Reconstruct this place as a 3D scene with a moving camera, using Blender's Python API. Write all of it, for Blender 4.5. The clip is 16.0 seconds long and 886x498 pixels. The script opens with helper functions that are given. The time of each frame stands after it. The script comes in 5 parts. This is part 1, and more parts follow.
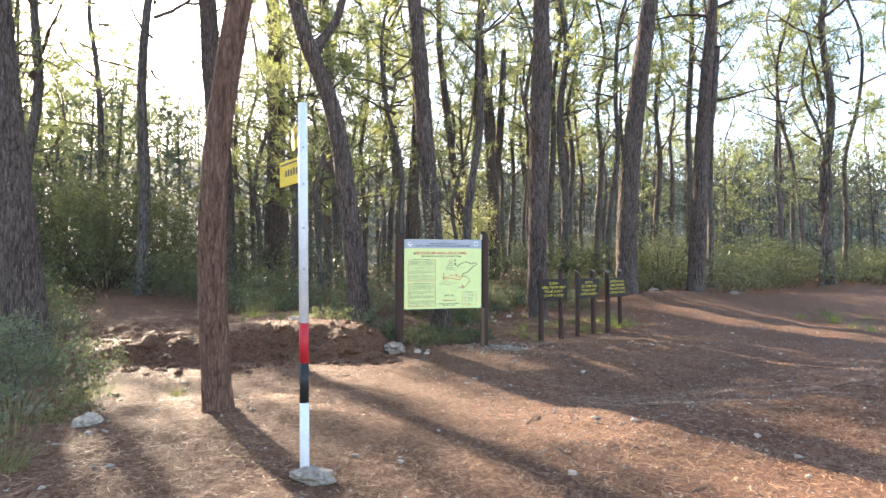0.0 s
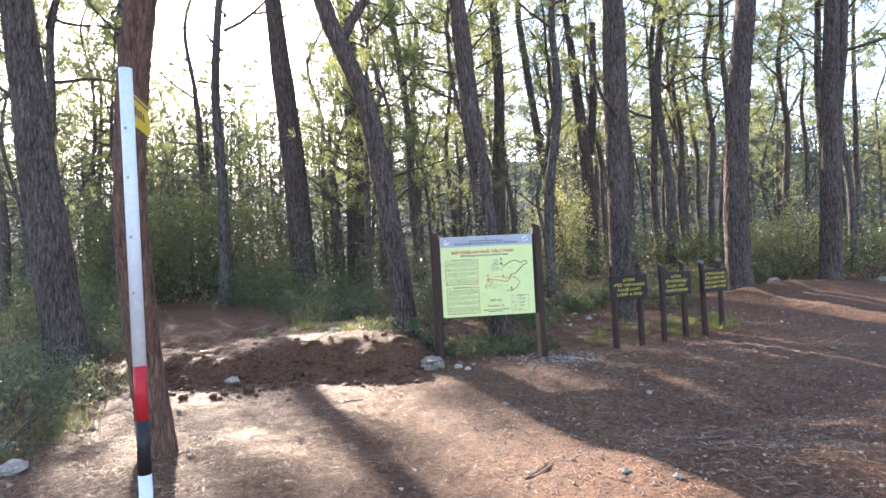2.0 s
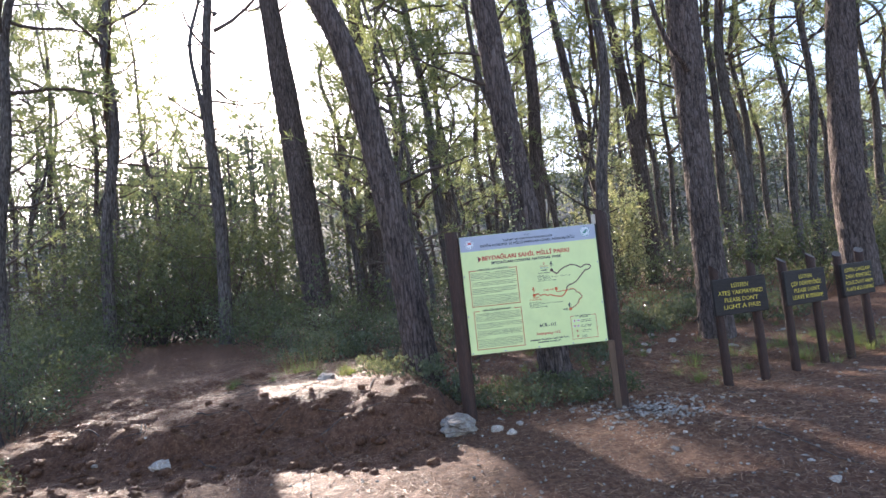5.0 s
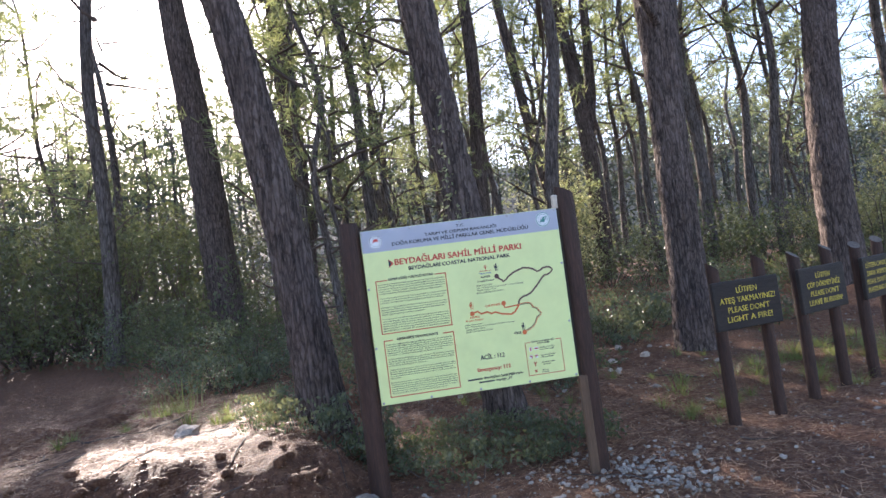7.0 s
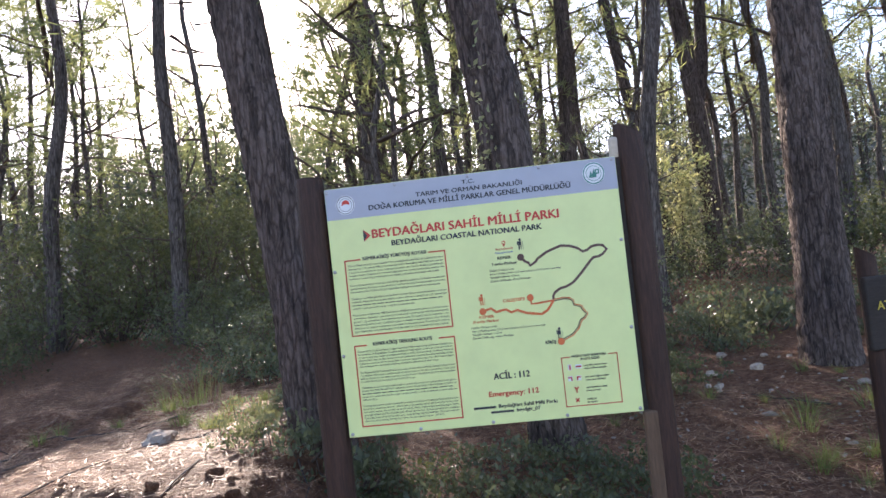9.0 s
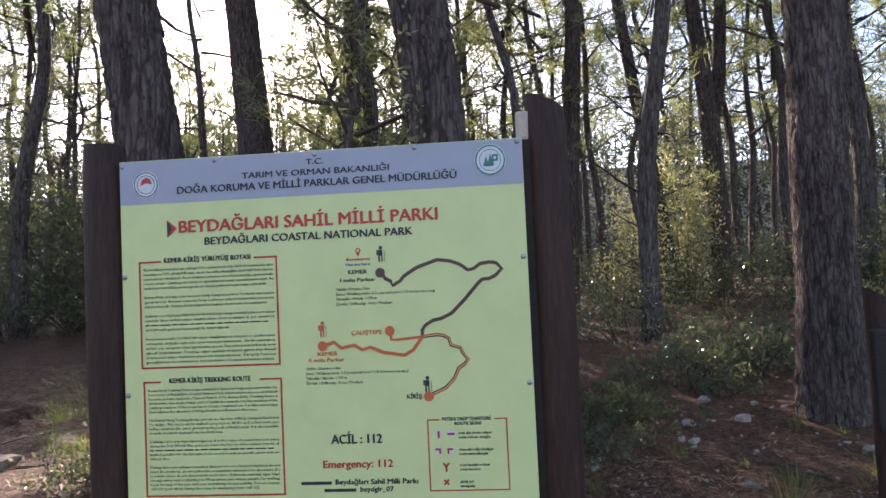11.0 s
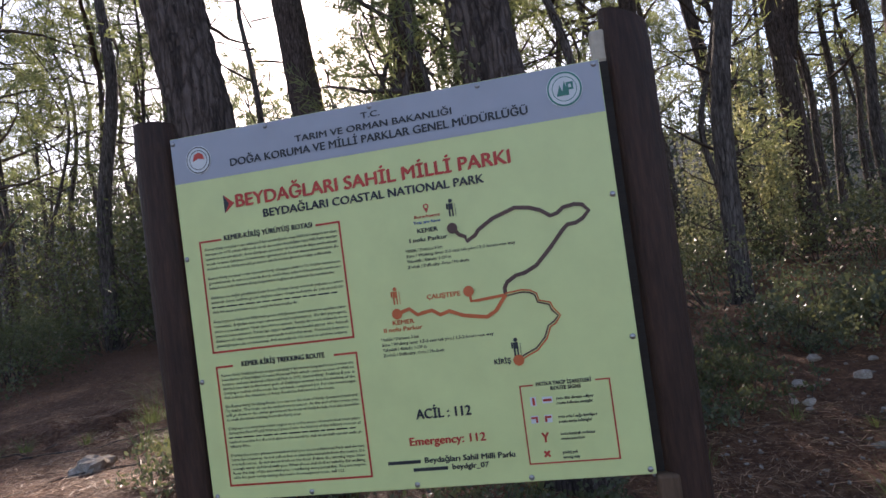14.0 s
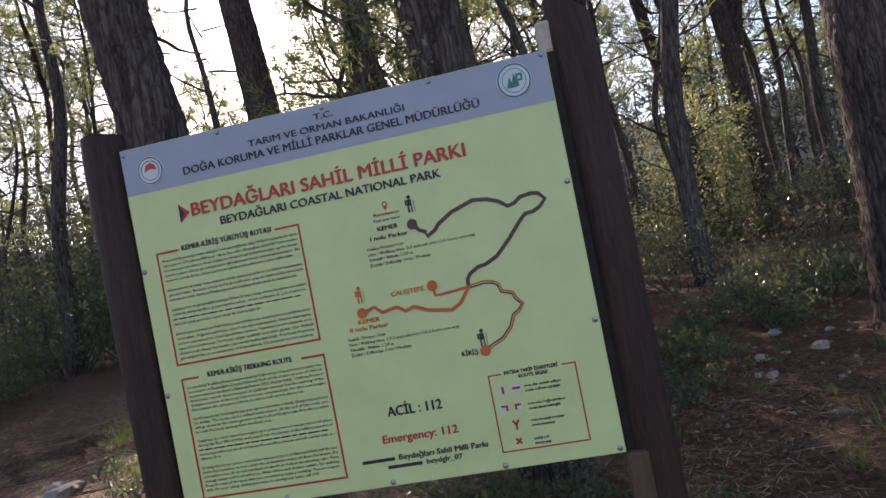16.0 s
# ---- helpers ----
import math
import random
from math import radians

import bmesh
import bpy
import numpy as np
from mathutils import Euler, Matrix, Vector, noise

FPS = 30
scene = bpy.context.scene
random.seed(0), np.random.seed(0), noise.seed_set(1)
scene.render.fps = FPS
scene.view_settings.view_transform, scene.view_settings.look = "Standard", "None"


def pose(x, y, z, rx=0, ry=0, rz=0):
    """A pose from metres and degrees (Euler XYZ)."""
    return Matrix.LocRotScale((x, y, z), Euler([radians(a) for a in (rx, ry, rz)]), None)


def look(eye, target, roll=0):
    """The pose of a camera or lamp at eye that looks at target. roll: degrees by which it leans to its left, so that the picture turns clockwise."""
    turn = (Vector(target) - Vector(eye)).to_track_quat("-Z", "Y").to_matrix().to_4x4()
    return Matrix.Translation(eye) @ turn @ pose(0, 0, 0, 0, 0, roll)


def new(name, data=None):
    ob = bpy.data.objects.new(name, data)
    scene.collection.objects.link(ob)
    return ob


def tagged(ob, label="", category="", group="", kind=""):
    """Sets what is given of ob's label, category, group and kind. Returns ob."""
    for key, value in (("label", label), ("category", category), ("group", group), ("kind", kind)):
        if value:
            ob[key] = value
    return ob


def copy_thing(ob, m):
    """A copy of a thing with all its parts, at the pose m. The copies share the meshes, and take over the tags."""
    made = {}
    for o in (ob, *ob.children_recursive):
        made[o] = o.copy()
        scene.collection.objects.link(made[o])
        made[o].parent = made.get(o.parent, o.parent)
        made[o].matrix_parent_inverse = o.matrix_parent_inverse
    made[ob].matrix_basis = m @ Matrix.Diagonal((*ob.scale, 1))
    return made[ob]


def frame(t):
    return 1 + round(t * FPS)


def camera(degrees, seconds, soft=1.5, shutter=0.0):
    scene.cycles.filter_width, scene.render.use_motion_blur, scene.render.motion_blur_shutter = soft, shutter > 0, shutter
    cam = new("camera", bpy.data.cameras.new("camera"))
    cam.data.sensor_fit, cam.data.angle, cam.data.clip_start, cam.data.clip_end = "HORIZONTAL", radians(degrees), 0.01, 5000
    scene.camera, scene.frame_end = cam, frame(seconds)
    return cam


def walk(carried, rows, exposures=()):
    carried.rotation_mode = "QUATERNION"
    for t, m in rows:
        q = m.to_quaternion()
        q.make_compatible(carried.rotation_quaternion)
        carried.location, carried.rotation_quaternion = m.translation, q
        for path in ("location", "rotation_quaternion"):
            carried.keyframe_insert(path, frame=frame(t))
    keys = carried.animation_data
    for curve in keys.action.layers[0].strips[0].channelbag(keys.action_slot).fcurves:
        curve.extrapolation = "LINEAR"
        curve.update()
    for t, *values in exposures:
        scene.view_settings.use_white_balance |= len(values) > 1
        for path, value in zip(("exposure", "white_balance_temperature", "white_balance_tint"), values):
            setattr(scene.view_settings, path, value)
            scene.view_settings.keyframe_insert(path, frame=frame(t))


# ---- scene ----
cam = camera(71.9, 16.0)
PATH = [
    (0, (-0.186, 0.118, 1.658), (0.432, 2.019, 1.704), -0.17),
    (0.5, (0.236, 0.369, 1.687), (0.865, 2.268, 1.712), -2.16),
    (1, (0.678, 0.704, 1.713), (0.974, 2.682, 1.726), 0.34),
    (1.5, (1.054, 0.909, 1.684), (1.364, 2.885, 1.692), -0.38),
    (2, (1.397, 1.151, 1.689), (1.622, 3.138, 1.735), -2.99),
    (2.5, (1.621, 1.476, 1.740), (1.779, 3.469, 1.772), -4.00),
    (3, (1.821, 1.874, 1.633), (1.960, 3.868, 1.686), -5.90),
    (3.2, (1.872, 2.081, 1.63), (1.853, 4.08, 1.69), -6.1),
    (5.3, (1.908, 4.351, 1.579), (2.043, 6.343, 1.708), -7.09),
    (5.5, (1.965, 4.623, 1.589), (2.126, 6.613, 1.718), -8.05),
    (6, (1.984, 5.151, 1.595), (2.112, 7.14, 1.768), -8.71),
    (6.5, (2.123, 5.516, 1.656), (2.338, 7.502, 1.758), -7.01),
    (7, (2.346, 5.905, 1.676), (2.616, 7.884, 1.771), -7.59),
    (7.5, (2.442, 6.214, 1.677), (2.612, 8.203, 1.805), -2.4),
    (8, (2.601, 6.549, 1.615), (2.803, 8.535, 1.749), -2.24),
    (8.2, (2.67, 6.704, 1.632), (2.729, 8.701, 1.735), -2.93),
    (10.3, (3.409, 7.666, 1.521), (3.299, 9.661, 1.604), -7.25),
    (10.5, (3.442, 7.746, 1.527), (3.29, 9.738, 1.63), -6.24),
    (11, (3.57, 8.044, 1.598), (3.464, 10.038, 1.71), -2.5),
    (11.5, (3.593, 8.197, 1.579), (3.561, 10.194, 1.684), -4.35),
    (12, (3.578, 8.282, 1.516), (3.47, 10.275, 1.652), -4.26),
    (12.5, (3.551, 8.282, 1.509), (3.352, 10.269, 1.625), -5.02),
    (13, (3.534, 8.27, 1.506), (3.293, 10.253, 1.607), -6.33),
    (13.5, (3.499, 8.259, 1.512), (3.2, 10.234, 1.6), -6.76),
    (14, (3.511, 8.246, 1.501), (3.189, 10.218, 1.593), -7.36),
    (14.5, (3.511, 8.241, 1.49), (3.204, 10.215, 1.576), -8.66),
    (15, (3.524, 8.241, 1.479), (3.249, 10.221, 1.559), -10.21),
    (15.5, (3.53, 8.241, 1.479), (3.288, 10.225, 1.56), -10.82),
    (16, (3.53, 8.24, 1.48), (3.31, 10.226, 1.559), -10.97),
]
EXPOSURES = [(0, 2.5, 6550, 15), (1.5, 2.43, 6150, 18), (3, 2.28, 5950, 20), (5.3, 2.0, 5800, 22), (8.2, 1.98, 5950, 24), (10.3, 1.62, 6120, 25), (11.5, 1.3, 6120, 26), (16, 0.96, 6150, 26)]
walk(cam, [(t, look(eye, target, roll)) for t, eye, target, roll in PATH], EXPOSURES)

# ---- light ----
SUN_AZ, SUN_EL = radians(107.7), radians(20.7)
to_sun = Vector((math.cos(SUN_AZ) * math.cos(SUN_EL), math.sin(SUN_AZ) * math.cos(SUN_EL), math.sin(SUN_EL)))
world = bpy.data.worlds.new("sky")
world.use_nodes = True
scene.world = world
wn = world.node_tree
sky = wn.nodes.new("ShaderNodeTexSky")
sky.sky_type = "NISHITA"
sky.sun_disc = False
sky.sun_elevation = SUN_EL
sky.sun_rotation = math.atan2(to_sun.x, to_sun.y)
sky.dust_density = 1.0
wn.links.new(sky.outputs[0], wn.nodes["Background"].inputs[0])
wn.nodes["Background"].inputs[1].default_value = 0.13
sun_data = bpy.data.lights.new("sun", "SUN")
sun_data.energy = 5.0
sun_data.angle = radians(0.6)
sun_data.color = (1.0, 0.86, 0.64)
sun = new("sun", sun_data)
sun.matrix_world = look(tuple(to_sun * 60), (0, 0, 0))


# ---- materials ----
def mat(name):
    m = bpy.data.materials.new(name)
    m.use_nodes = True
    nt = m.node_tree
    return m, nt, nt.nodes["Principled BSDF"]


def node(nt, kind, **props):
    n = nt.nodes.new(kind)
    for k, v in props.items():
        n.inputs[k.replace("_", " ")].default_value = v
    return n


def ramp(nt, fac, stops):
    r = nt.nodes.new("ShaderNodeValToRGB")
    els = r.color_ramp.elements
    while len(els) < len(stops):
        els.new(0.5)
    for e, (p, c) in zip(els, stops):
        e.position, e.color = p, (*c, 1)
    nt.links.new(fac, r.inputs[0])
    return r.outputs[0]


def coords(nt, scale, space="Object"):
    tc = nt.nodes.new("ShaderNodeTexCoord")
    mp = nt.nodes.new("ShaderNodeMapping")
    mp.inputs["Scale"].default_value = scale
    nt.links.new(tc.outputs[space], mp.inputs[0])
    return mp.outputs[0]


def blend(nt, fac, a, b, mode="MIX"):
    m = nt.nodes.new("ShaderNodeMix")
    m.data_type, m.blend_type = "RGBA", mode
    for sock, v in ((m.inputs[0], fac), (m.inputs[6], a), (m.inputs[7], b)):
        if hasattr(v, "is_linked"):
            nt.links.new(v, sock)
        else:
            sock.default_value = v if isinstance(v, float) else (*v, 1)
    return m.outputs[2]


def bump(nt, bsdf, height, strength=0.4, distance=0.02):
    b = nt.nodes.new("ShaderNodeBump")
    b.inputs["Strength"].default_value, b.inputs["Distance"].default_value = strength, distance
    nt.links.new(height, b.inputs["Height"])
    nt.links.new(b.outputs[0], bsdf.inputs["Normal"])


def noise_tex(nt, vec, scale, detail=5.0, rough=0.6):
    n = node(nt, "ShaderNodeTexNoise", Scale=scale, Detail=detail, Roughness=rough)
    nt.links.new(vec, n.inputs["Vector"])
    return n.outputs["Fac"]


def voronoi(nt, vec, scale, feature="F1"):
    n = nt.nodes.new("ShaderNodeTexVoronoi")
    n.feature = feature
    n.inputs["Scale"].default_value = scale
    nt.links.new(vec, n.inputs["Vector"])
    return n


def grey(nt, col):
    bw = nt.nodes.new("ShaderNodeRGBToBW")
    nt.links.new(col, bw.inputs[0])
    return bw.outputs[0]


def rough_mat(name, stops, scale=4.0, stretch=(1, 1, 1), roughness=0.85, relief=0.4, fine=40.0, per_object=0.0, spec=0.3, space="Object", per_island=0.0):
    """Two scales of noise over a colour ramp, with a fine bump."""
    m, nt, bsdf = mat(name)
    vec = coords(nt, stretch, space)
    big = noise_tex(nt, vec, scale)
    small = noise_tex(nt, vec, fine, 4.0, 0.7)
    col = blend(nt, 0.5, ramp(nt, big, stops), ramp(nt, small, stops))
    for amount, kind, out in ((per_object, "ShaderNodeObjectInfo", "Random"), (per_island, "ShaderNodeNewGeometry", "Random Per Island")):
        if amount:
            rnd = nt.nodes.new(kind).outputs[out]
            tint = ramp(nt, rnd, [(0, (1 - amount,) * 3), (1, (1 + amount,) * 3)])
            col = blend(nt, 1.0, col, tint, "MULTIPLY")
    nt.links.new(col, bsdf.inputs["Base Color"])
    bsdf.inputs["Roughness"].default_value = roughness
    bsdf.inputs["Specular IOR Level"].default_value = spec
    if relief:
        bump(nt, bsdf, small, relief, 0.01)
    return m


def bark_mat(name, dark, mid, light, scale=1.0, deep=0.48):
    m, nt, bsdf = mat(name)
    vec = coords(nt, (24 * scale, 24 * scale, 4.2 * scale))
    wob = node(nt, "ShaderNodeTexNoise", Scale=1.1, Detail=6.0)
    nt.links.new(vec, wob.inputs["Vector"])
    warped = blend(nt, 1.0, vec, wob.outputs["Color"], "ADD")
    plates = voronoi(nt, warped, 1.0, "DISTANCE_TO_EDGE").outputs["Distance"]
    cells = grey(nt, voronoi(nt, warped, 1.0).outputs["Color"])
    grain = noise_tex(nt, coords(nt, (60, 60, 14)), 1.0, 5.0, 0.7)
    fissure = noise_tex(nt, coords(nt, (26, 26, 3.2)), 1.0, 4.0, 0.6)
    patch = noise_tex(nt, coords(nt, (1, 1, 0.5)), 1.6, 4.0)
    base = ramp(nt, grain, [(0.25, dark), (0.5, mid), (0.75, light)])
    base = blend(nt, 0.4, base, ramp(nt, patch, [(0.3, mid), (0.7, light)]))
    base = blend(nt, 0.25, base, cells, "SOFT_LIGHT")
    edge = ramp(nt, plates, [(0.0, (deep, deep * 0.95, deep * 0.93)), (0.2, (1, 1, 1))])
    crack = blend(nt, 1.0, edge, ramp(nt, fissure, [(0.36, (deep * 0.85,) * 3), (0.5, (1, 1, 1))]), "MULTIPLY")
    nt.links.new(blend(nt, 1.0, base, crack, "MULTIPLY"), bsdf.inputs["Base Color"])
    bsdf.inputs["Roughness"].default_value = 0.9
    bsdf.inputs["Specular IOR Level"].default_value = 0.25
    h = nt.nodes.new("ShaderNodeMath")
    h.operation = "MULTIPLY_ADD"
    nt.links.new(grain, h.inputs[0])
    h.inputs[1].default_value = 0.3
    nt.links.new(crack, h.inputs[2])
    bump(nt, bsdf, h.outputs[0], 0.8, 0.02)
    return m


def leaf_mat(name, a, b, through_col, share=0.45, gloss=0.45):
    """Leaves: a lit face, and light that comes through them."""
    m, nt, bsdf = mat(name)
    rnd = nt.nodes.new("ShaderNodeNewGeometry").outputs["Random Per Island"]
    obj = nt.nodes.new("ShaderNodeObjectInfo").outputs["Random"]
    col = blend(nt, 0.35, ramp(nt, rnd, [(0, a), (1, b)]), ramp(nt, obj, [(0, a), (1, b)]))
    nt.links.new(col, bsdf.inputs["Base Color"])
    bsdf.inputs["Roughness"].default_value = gloss
    bsdf.inputs["Specular IOR Level"].default_value = 0.35
    tr = nt.nodes.new("ShaderNodeBsdfTranslucent")
    tcol = blend(nt, 1.0, ramp(nt, rnd, [(0, (0.7, 0.75, 0.7)), (1, (1.15, 1.1, 0.9))]), through_col, "MULTIPLY")
    nt.links.new(tcol, tr.inputs[0])
    mix = nt.nodes.new("ShaderNodeMixShader")
    mix.inputs[0].default_value = share
    nt.links.new(bsdf.outputs[0], mix.inputs[1])
    nt.links.new(tr.outputs[0], mix.inputs[2])
    nt.links.new(mix.outputs[0], nt.nodes["Material Output"].inputs[0])
    return m


def plain_mat(name, col, roughness=0.5, metallic=0.0, wear=0.08):
    m, nt, bsdf = mat(name)
    vec = coords(nt, (1, 1, 1))
    n = noise_tex(nt, vec, 6.0, 6.0, 0.65)
    lo = tuple(c * (1 - wear * 2) for c in col)
    hi = tuple(min(1, c * (1 + wear)) for c in col)
    nt.links.new(ramp(nt, n, [(0.3, lo), (0.7, hi)]), bsdf.inputs["Base Color"])
    bsdf.inputs["Roughness"].default_value = roughness
    bsdf.inputs["Metallic"].default_value = metallic
    return m


def soil_mat():
    m, nt, bsdf = mat("soil")
    vec = coords(nt, (1, 1, 1))
    big = noise_tex(nt, vec, 0.55, 5.0, 0.6)
    mid = noise_tex(nt, vec, 5.0, 6.0, 0.65)
    fine = noise_tex(nt, vec, 60.0, 5.0, 0.75)
    needles = noise_tex(nt, coords(nt, (90, 14, 30)), 1.0, 4.0, 0.7)
    crumbs = grey(nt, voronoi(nt, vec, 38.0).outputs["Color"])
    col = ramp(nt, big, [(0.3, (0.1328, 0.0414, 0.01832)), (0.5, (0.1964, 0.0669, 0.02608)), (0.72, (0.2455, 0.0986, 0.04224))])
    col = blend(nt, 0.55, col, ramp(nt, mid, [(0.32, (0.06384, 0.022, 0.01264)), (0.5, (0.1864, 0.0651, 0.02672)), (0.68, (0.3236, 0.136, 0.0528))]))
    col = blend(nt, 0.45, col, ramp(nt, fine, [(0.38, (0.03437, 0.0158, 0.00984)), (0.62, (0.3437, 0.151, 0.06192))]))
    col = blend(nt, 0.3, col, crumbs, "SOFT_LIGHT")
    col = blend(nt, 0.22, col, ramp(nt, needles, [(0.42, (0.07857, 0.0308, 0.0176)), (0.66, (0.491, 0.255, 0.1128))]))
    grit = noise_tex(nt, vec, 21.0, 5.0, 0.7)
    col = blend(nt, 0.42, col, ramp(nt, grit, [(0.4, (0.05, 0.022, 0.014)), (0.5, (0.17, 0.08, 0.045)), (0.6, (0.34, 0.18, 0.1))]))
    # pale crumbs: chips of stone and dry needle ends
    chip = voronoi(nt, vec, 42.0)
    small = ramp(nt, chip.outputs["Distance"], [(0.16, (1, 1, 1)), (0.24, (0, 0, 0))])
    few = ramp(nt, grey(nt, chip.outputs["Color"]), [(0.6, (0, 0, 0)), (0.68, (1, 1, 1))])
    col = blend(nt, grey(nt, blend(nt, 1.0, small, few, "MULTIPLY")), col, (0.46, 0.3, 0.19))
    # farther off the floor is overgrown with low green and old needles
    where = nt.nodes.new("ShaderNodeSeparateXYZ")
    nt.links.new(vec, where.inputs[0])
    reach = nt.nodes.new("ShaderNodeMapRange")
    nt.links.new(where.outputs["Y"], reach.inputs["Value"])
    reach.inputs["From Min"].default_value = 24.0
    reach.inputs["From Max"].default_value = 42.0
    floor_col = ramp(nt, mid, [(0.3, (0.03, 0.034, 0.026)), (0.7, (0.075, 0.085, 0.062))])
    col = blend(nt, reach.outputs[0], col, floor_col)
    nt.links.new(col, bsdf.inputs["Base Color"])
    bsdf.inputs["Roughness"].default_value = 0.75
    bsdf.inputs["Specular IOR Level"].default_value = 0.35
    h = nt.nodes.new("ShaderNodeMath")
    nt.links.new(fine, h.inputs[0])
    nt.links.new(mid, h.inputs[1])
    bump(nt, bsdf, h.outputs[0], 1.0, 0.06)
    return m


M_SOIL = soil_mat()
M_BARK = bark_mat("pine_bark", (0.035, 0.026, 0.022), (0.115, 0.085, 0.072), (0.24, 0.188, 0.16))
M_BARK_RED = bark_mat("pine_bark_red", (0.05, 0.028, 0.021), (0.17, 0.092, 0.064), (0.28, 0.18, 0.13), 1.3, 0.62)
# lighter, greyer copy of the pine bark: haze over far trunks is in its colour
M_BARK_HAZED = bark_mat("hazed_pine_bark", (0.055, 0.045, 0.04), (0.14, 0.115, 0.1), (0.25, 0.215, 0.19))
M_TWIG = rough_mat("twig_bark", [(0.3, (0.05, 0.036, 0.03)), (0.7, (0.16, 0.12, 0.095))], 6.0, per_object=0.2)
M_NEEDLE = leaf_mat("pine_needles", (0.075, 0.092, 0.048), (0.14, 0.16, 0.08), (0.36, 0.4, 0.18), 0.5)
M_LEAF = leaf_mat("shrub_leaves", (0.05, 0.062, 0.03), (0.125, 0.135, 0.07), (0.2, 0.22, 0.09), 0.33, 0.55)
# greyed green: distance haze is mixed into the colour of the far foliage
M_HAZED_LEAF = leaf_mat("hazed_far_needles", (0.05, 0.062, 0.05), (0.1, 0.115, 0.088), (0.15, 0.17, 0.1), 0.3, 0.6)
M_LEAF_GREY = leaf_mat("glossy_shrub_leaves", (0.075, 0.09, 0.055), (0.16, 0.175, 0.105), (0.25, 0.27, 0.13), 0.32, 0.33)
M_LEAF_LIME = leaf_mat("climber_leaves", (0.2, 0.22, 0.11), (0.34, 0.36, 0.2), (0.5, 0.5, 0.27), 0.5)
M_BROOM = leaf_mat("broom_leaves", (0.13, 0.135, 0.07), (0.24, 0.235, 0.12), (0.42, 0.4, 0.19), 0.45)
M_GRASS = leaf_mat("grass_blades", (0.1, 0.128, 0.04), (0.2, 0.215, 0.08), (0.34, 0.38, 0.13), 0.48)
M_STRAW = leaf_mat("dry_grass", (0.26, 0.2, 0.1), (0.4, 0.31, 0.17), (0.4, 0.32, 0.16), 0.4)
M_LITTER = rough_mat("fallen_needles", [(0.3, (0.26, 0.11, 0.055)), (0.7, (0.58, 0.36, 0.2))], 9.0, relief=0, roughness=0.55, spec=0.4, per_island=0.4)
M_STONE = rough_mat("limestone", [(0.3, (0.17, 0.12, 0.09)), (0.5, (0.32, 0.26, 0.205)), (0.72, (0.64, 0.57, 0.47))], 7.0, fine=60.0, per_object=0.18, per_island=0.25)
M_POST = rough_mat("stained_post", [(0.25, (0.02, 0.012, 0.009)), (0.5, (0.05, 0.026, 0.019)), (0.8, (0.1, 0.05, 0.034))], 3.0, (8, 8, 0.9), 0.6, 0.5, 12.0)
M_DARKWOOD = rough_mat("dark_board", [(0.3, (0.014, 0.011, 0.01)), (0.7, (0.04, 0.03, 0.024))], 3.0, (1.2, 8, 8), 0.65, 0.35, 10.0, per_object=0.15)
M_RAWWOOD = rough_mat("raw_wood", [(0.3, (0.075, 0.045, 0.028)), (0.7, (0.17, 0.105, 0.065))], 3.0, (8, 8, 1.0), 0.7, 0.4, 14.0)
# sunlight on the stake's sawn end is put into this pale colour
M_SUNLIT_CUT = rough_mat("sunlit_cut_wood", [(0.3, (0.42, 0.34, 0.25)), (0.7, (0.66, 0.57, 0.45))], 6.0, relief=0.2)
M_CUT = rough_mat("weathered_cut", [(0.3, (0.07, 0.055, 0.045)), (0.7, (0.2, 0.165, 0.135))], 8.0, relief=0.3)
M_PANEL = plain_mat("panel_green", (0.76, 0.83, 0.36), 0.42, 0.0, 0.03)
M_HEADER = plain_mat("panel_grey", (0.42, 0.44, 0.5), 0.42, 0.0, 0.03)
M_INK = plain_mat("ink_black", (0.035, 0.04, 0.045), 0.5)
M_RED = plain_mat("ink_red", (0.62, 0.07, 0.045), 0.5)
M_ORANGE = plain_mat("ink_orange", (0.72, 0.17, 0.05), 0.5)
M_BROWN = plain_mat("ink_brown", (0.12, 0.065, 0.05), 0.5)
M_WHITEINK = plain_mat("ink_white", (0.8, 0.82, 0.82), 0.5)
M_TEAL = plain_mat("ink_teal", (0.06, 0.25, 0.2), 0.5)
M_BLUEINK = plain_mat("ink_blue", (0.03, 0.12, 0.4), 0.5)
M_BOLT = plain_mat("bolt_steel", (0.45, 0.45, 0.46), 0.3, 0.9)
M_YELLOWTEXT = plain_mat("routed_yellow", (0.62, 0.47, 0.05), 0.6, 0.0, 0.25)
M_WHITEPAINT = rough_mat("white_paint", [(0.3, (0.62, 0.64, 0.68)), (0.6, (0.8, 0.8, 0.82))], 5.0, relief=0.1, roughness=0.45, spec=0.5)
M_REDPAINT = rough_mat("red_paint", [(0.3, (0.42, 0.02, 0.03)), (0.7, (0.6, 0.035, 0.045))], 6.0, relief=0.1, roughness=0.45)
M_BLACKPAINT = rough_mat("black_paint", [(0.3, (0.012, 0.012, 0.013)), (0.7, (0.035, 0.033, 0.033))], 6.0, relief=0.1, roughness=0.45)
M_YELLOW = plain_mat("arrow_yellow", (0.8, 0.55, 0.03), 0.45, 0.0, 0.06)


# ---- mesh helpers ----
def mesh_of(name, verts, faces, material, smooth=True):
    me = bpy.data.meshes.new(name)
    me.from_pydata([tuple(v) for v in verts], [], faces)
    if smooth:
        me.shade_smooth()
    me.materials.append(material)
    return me


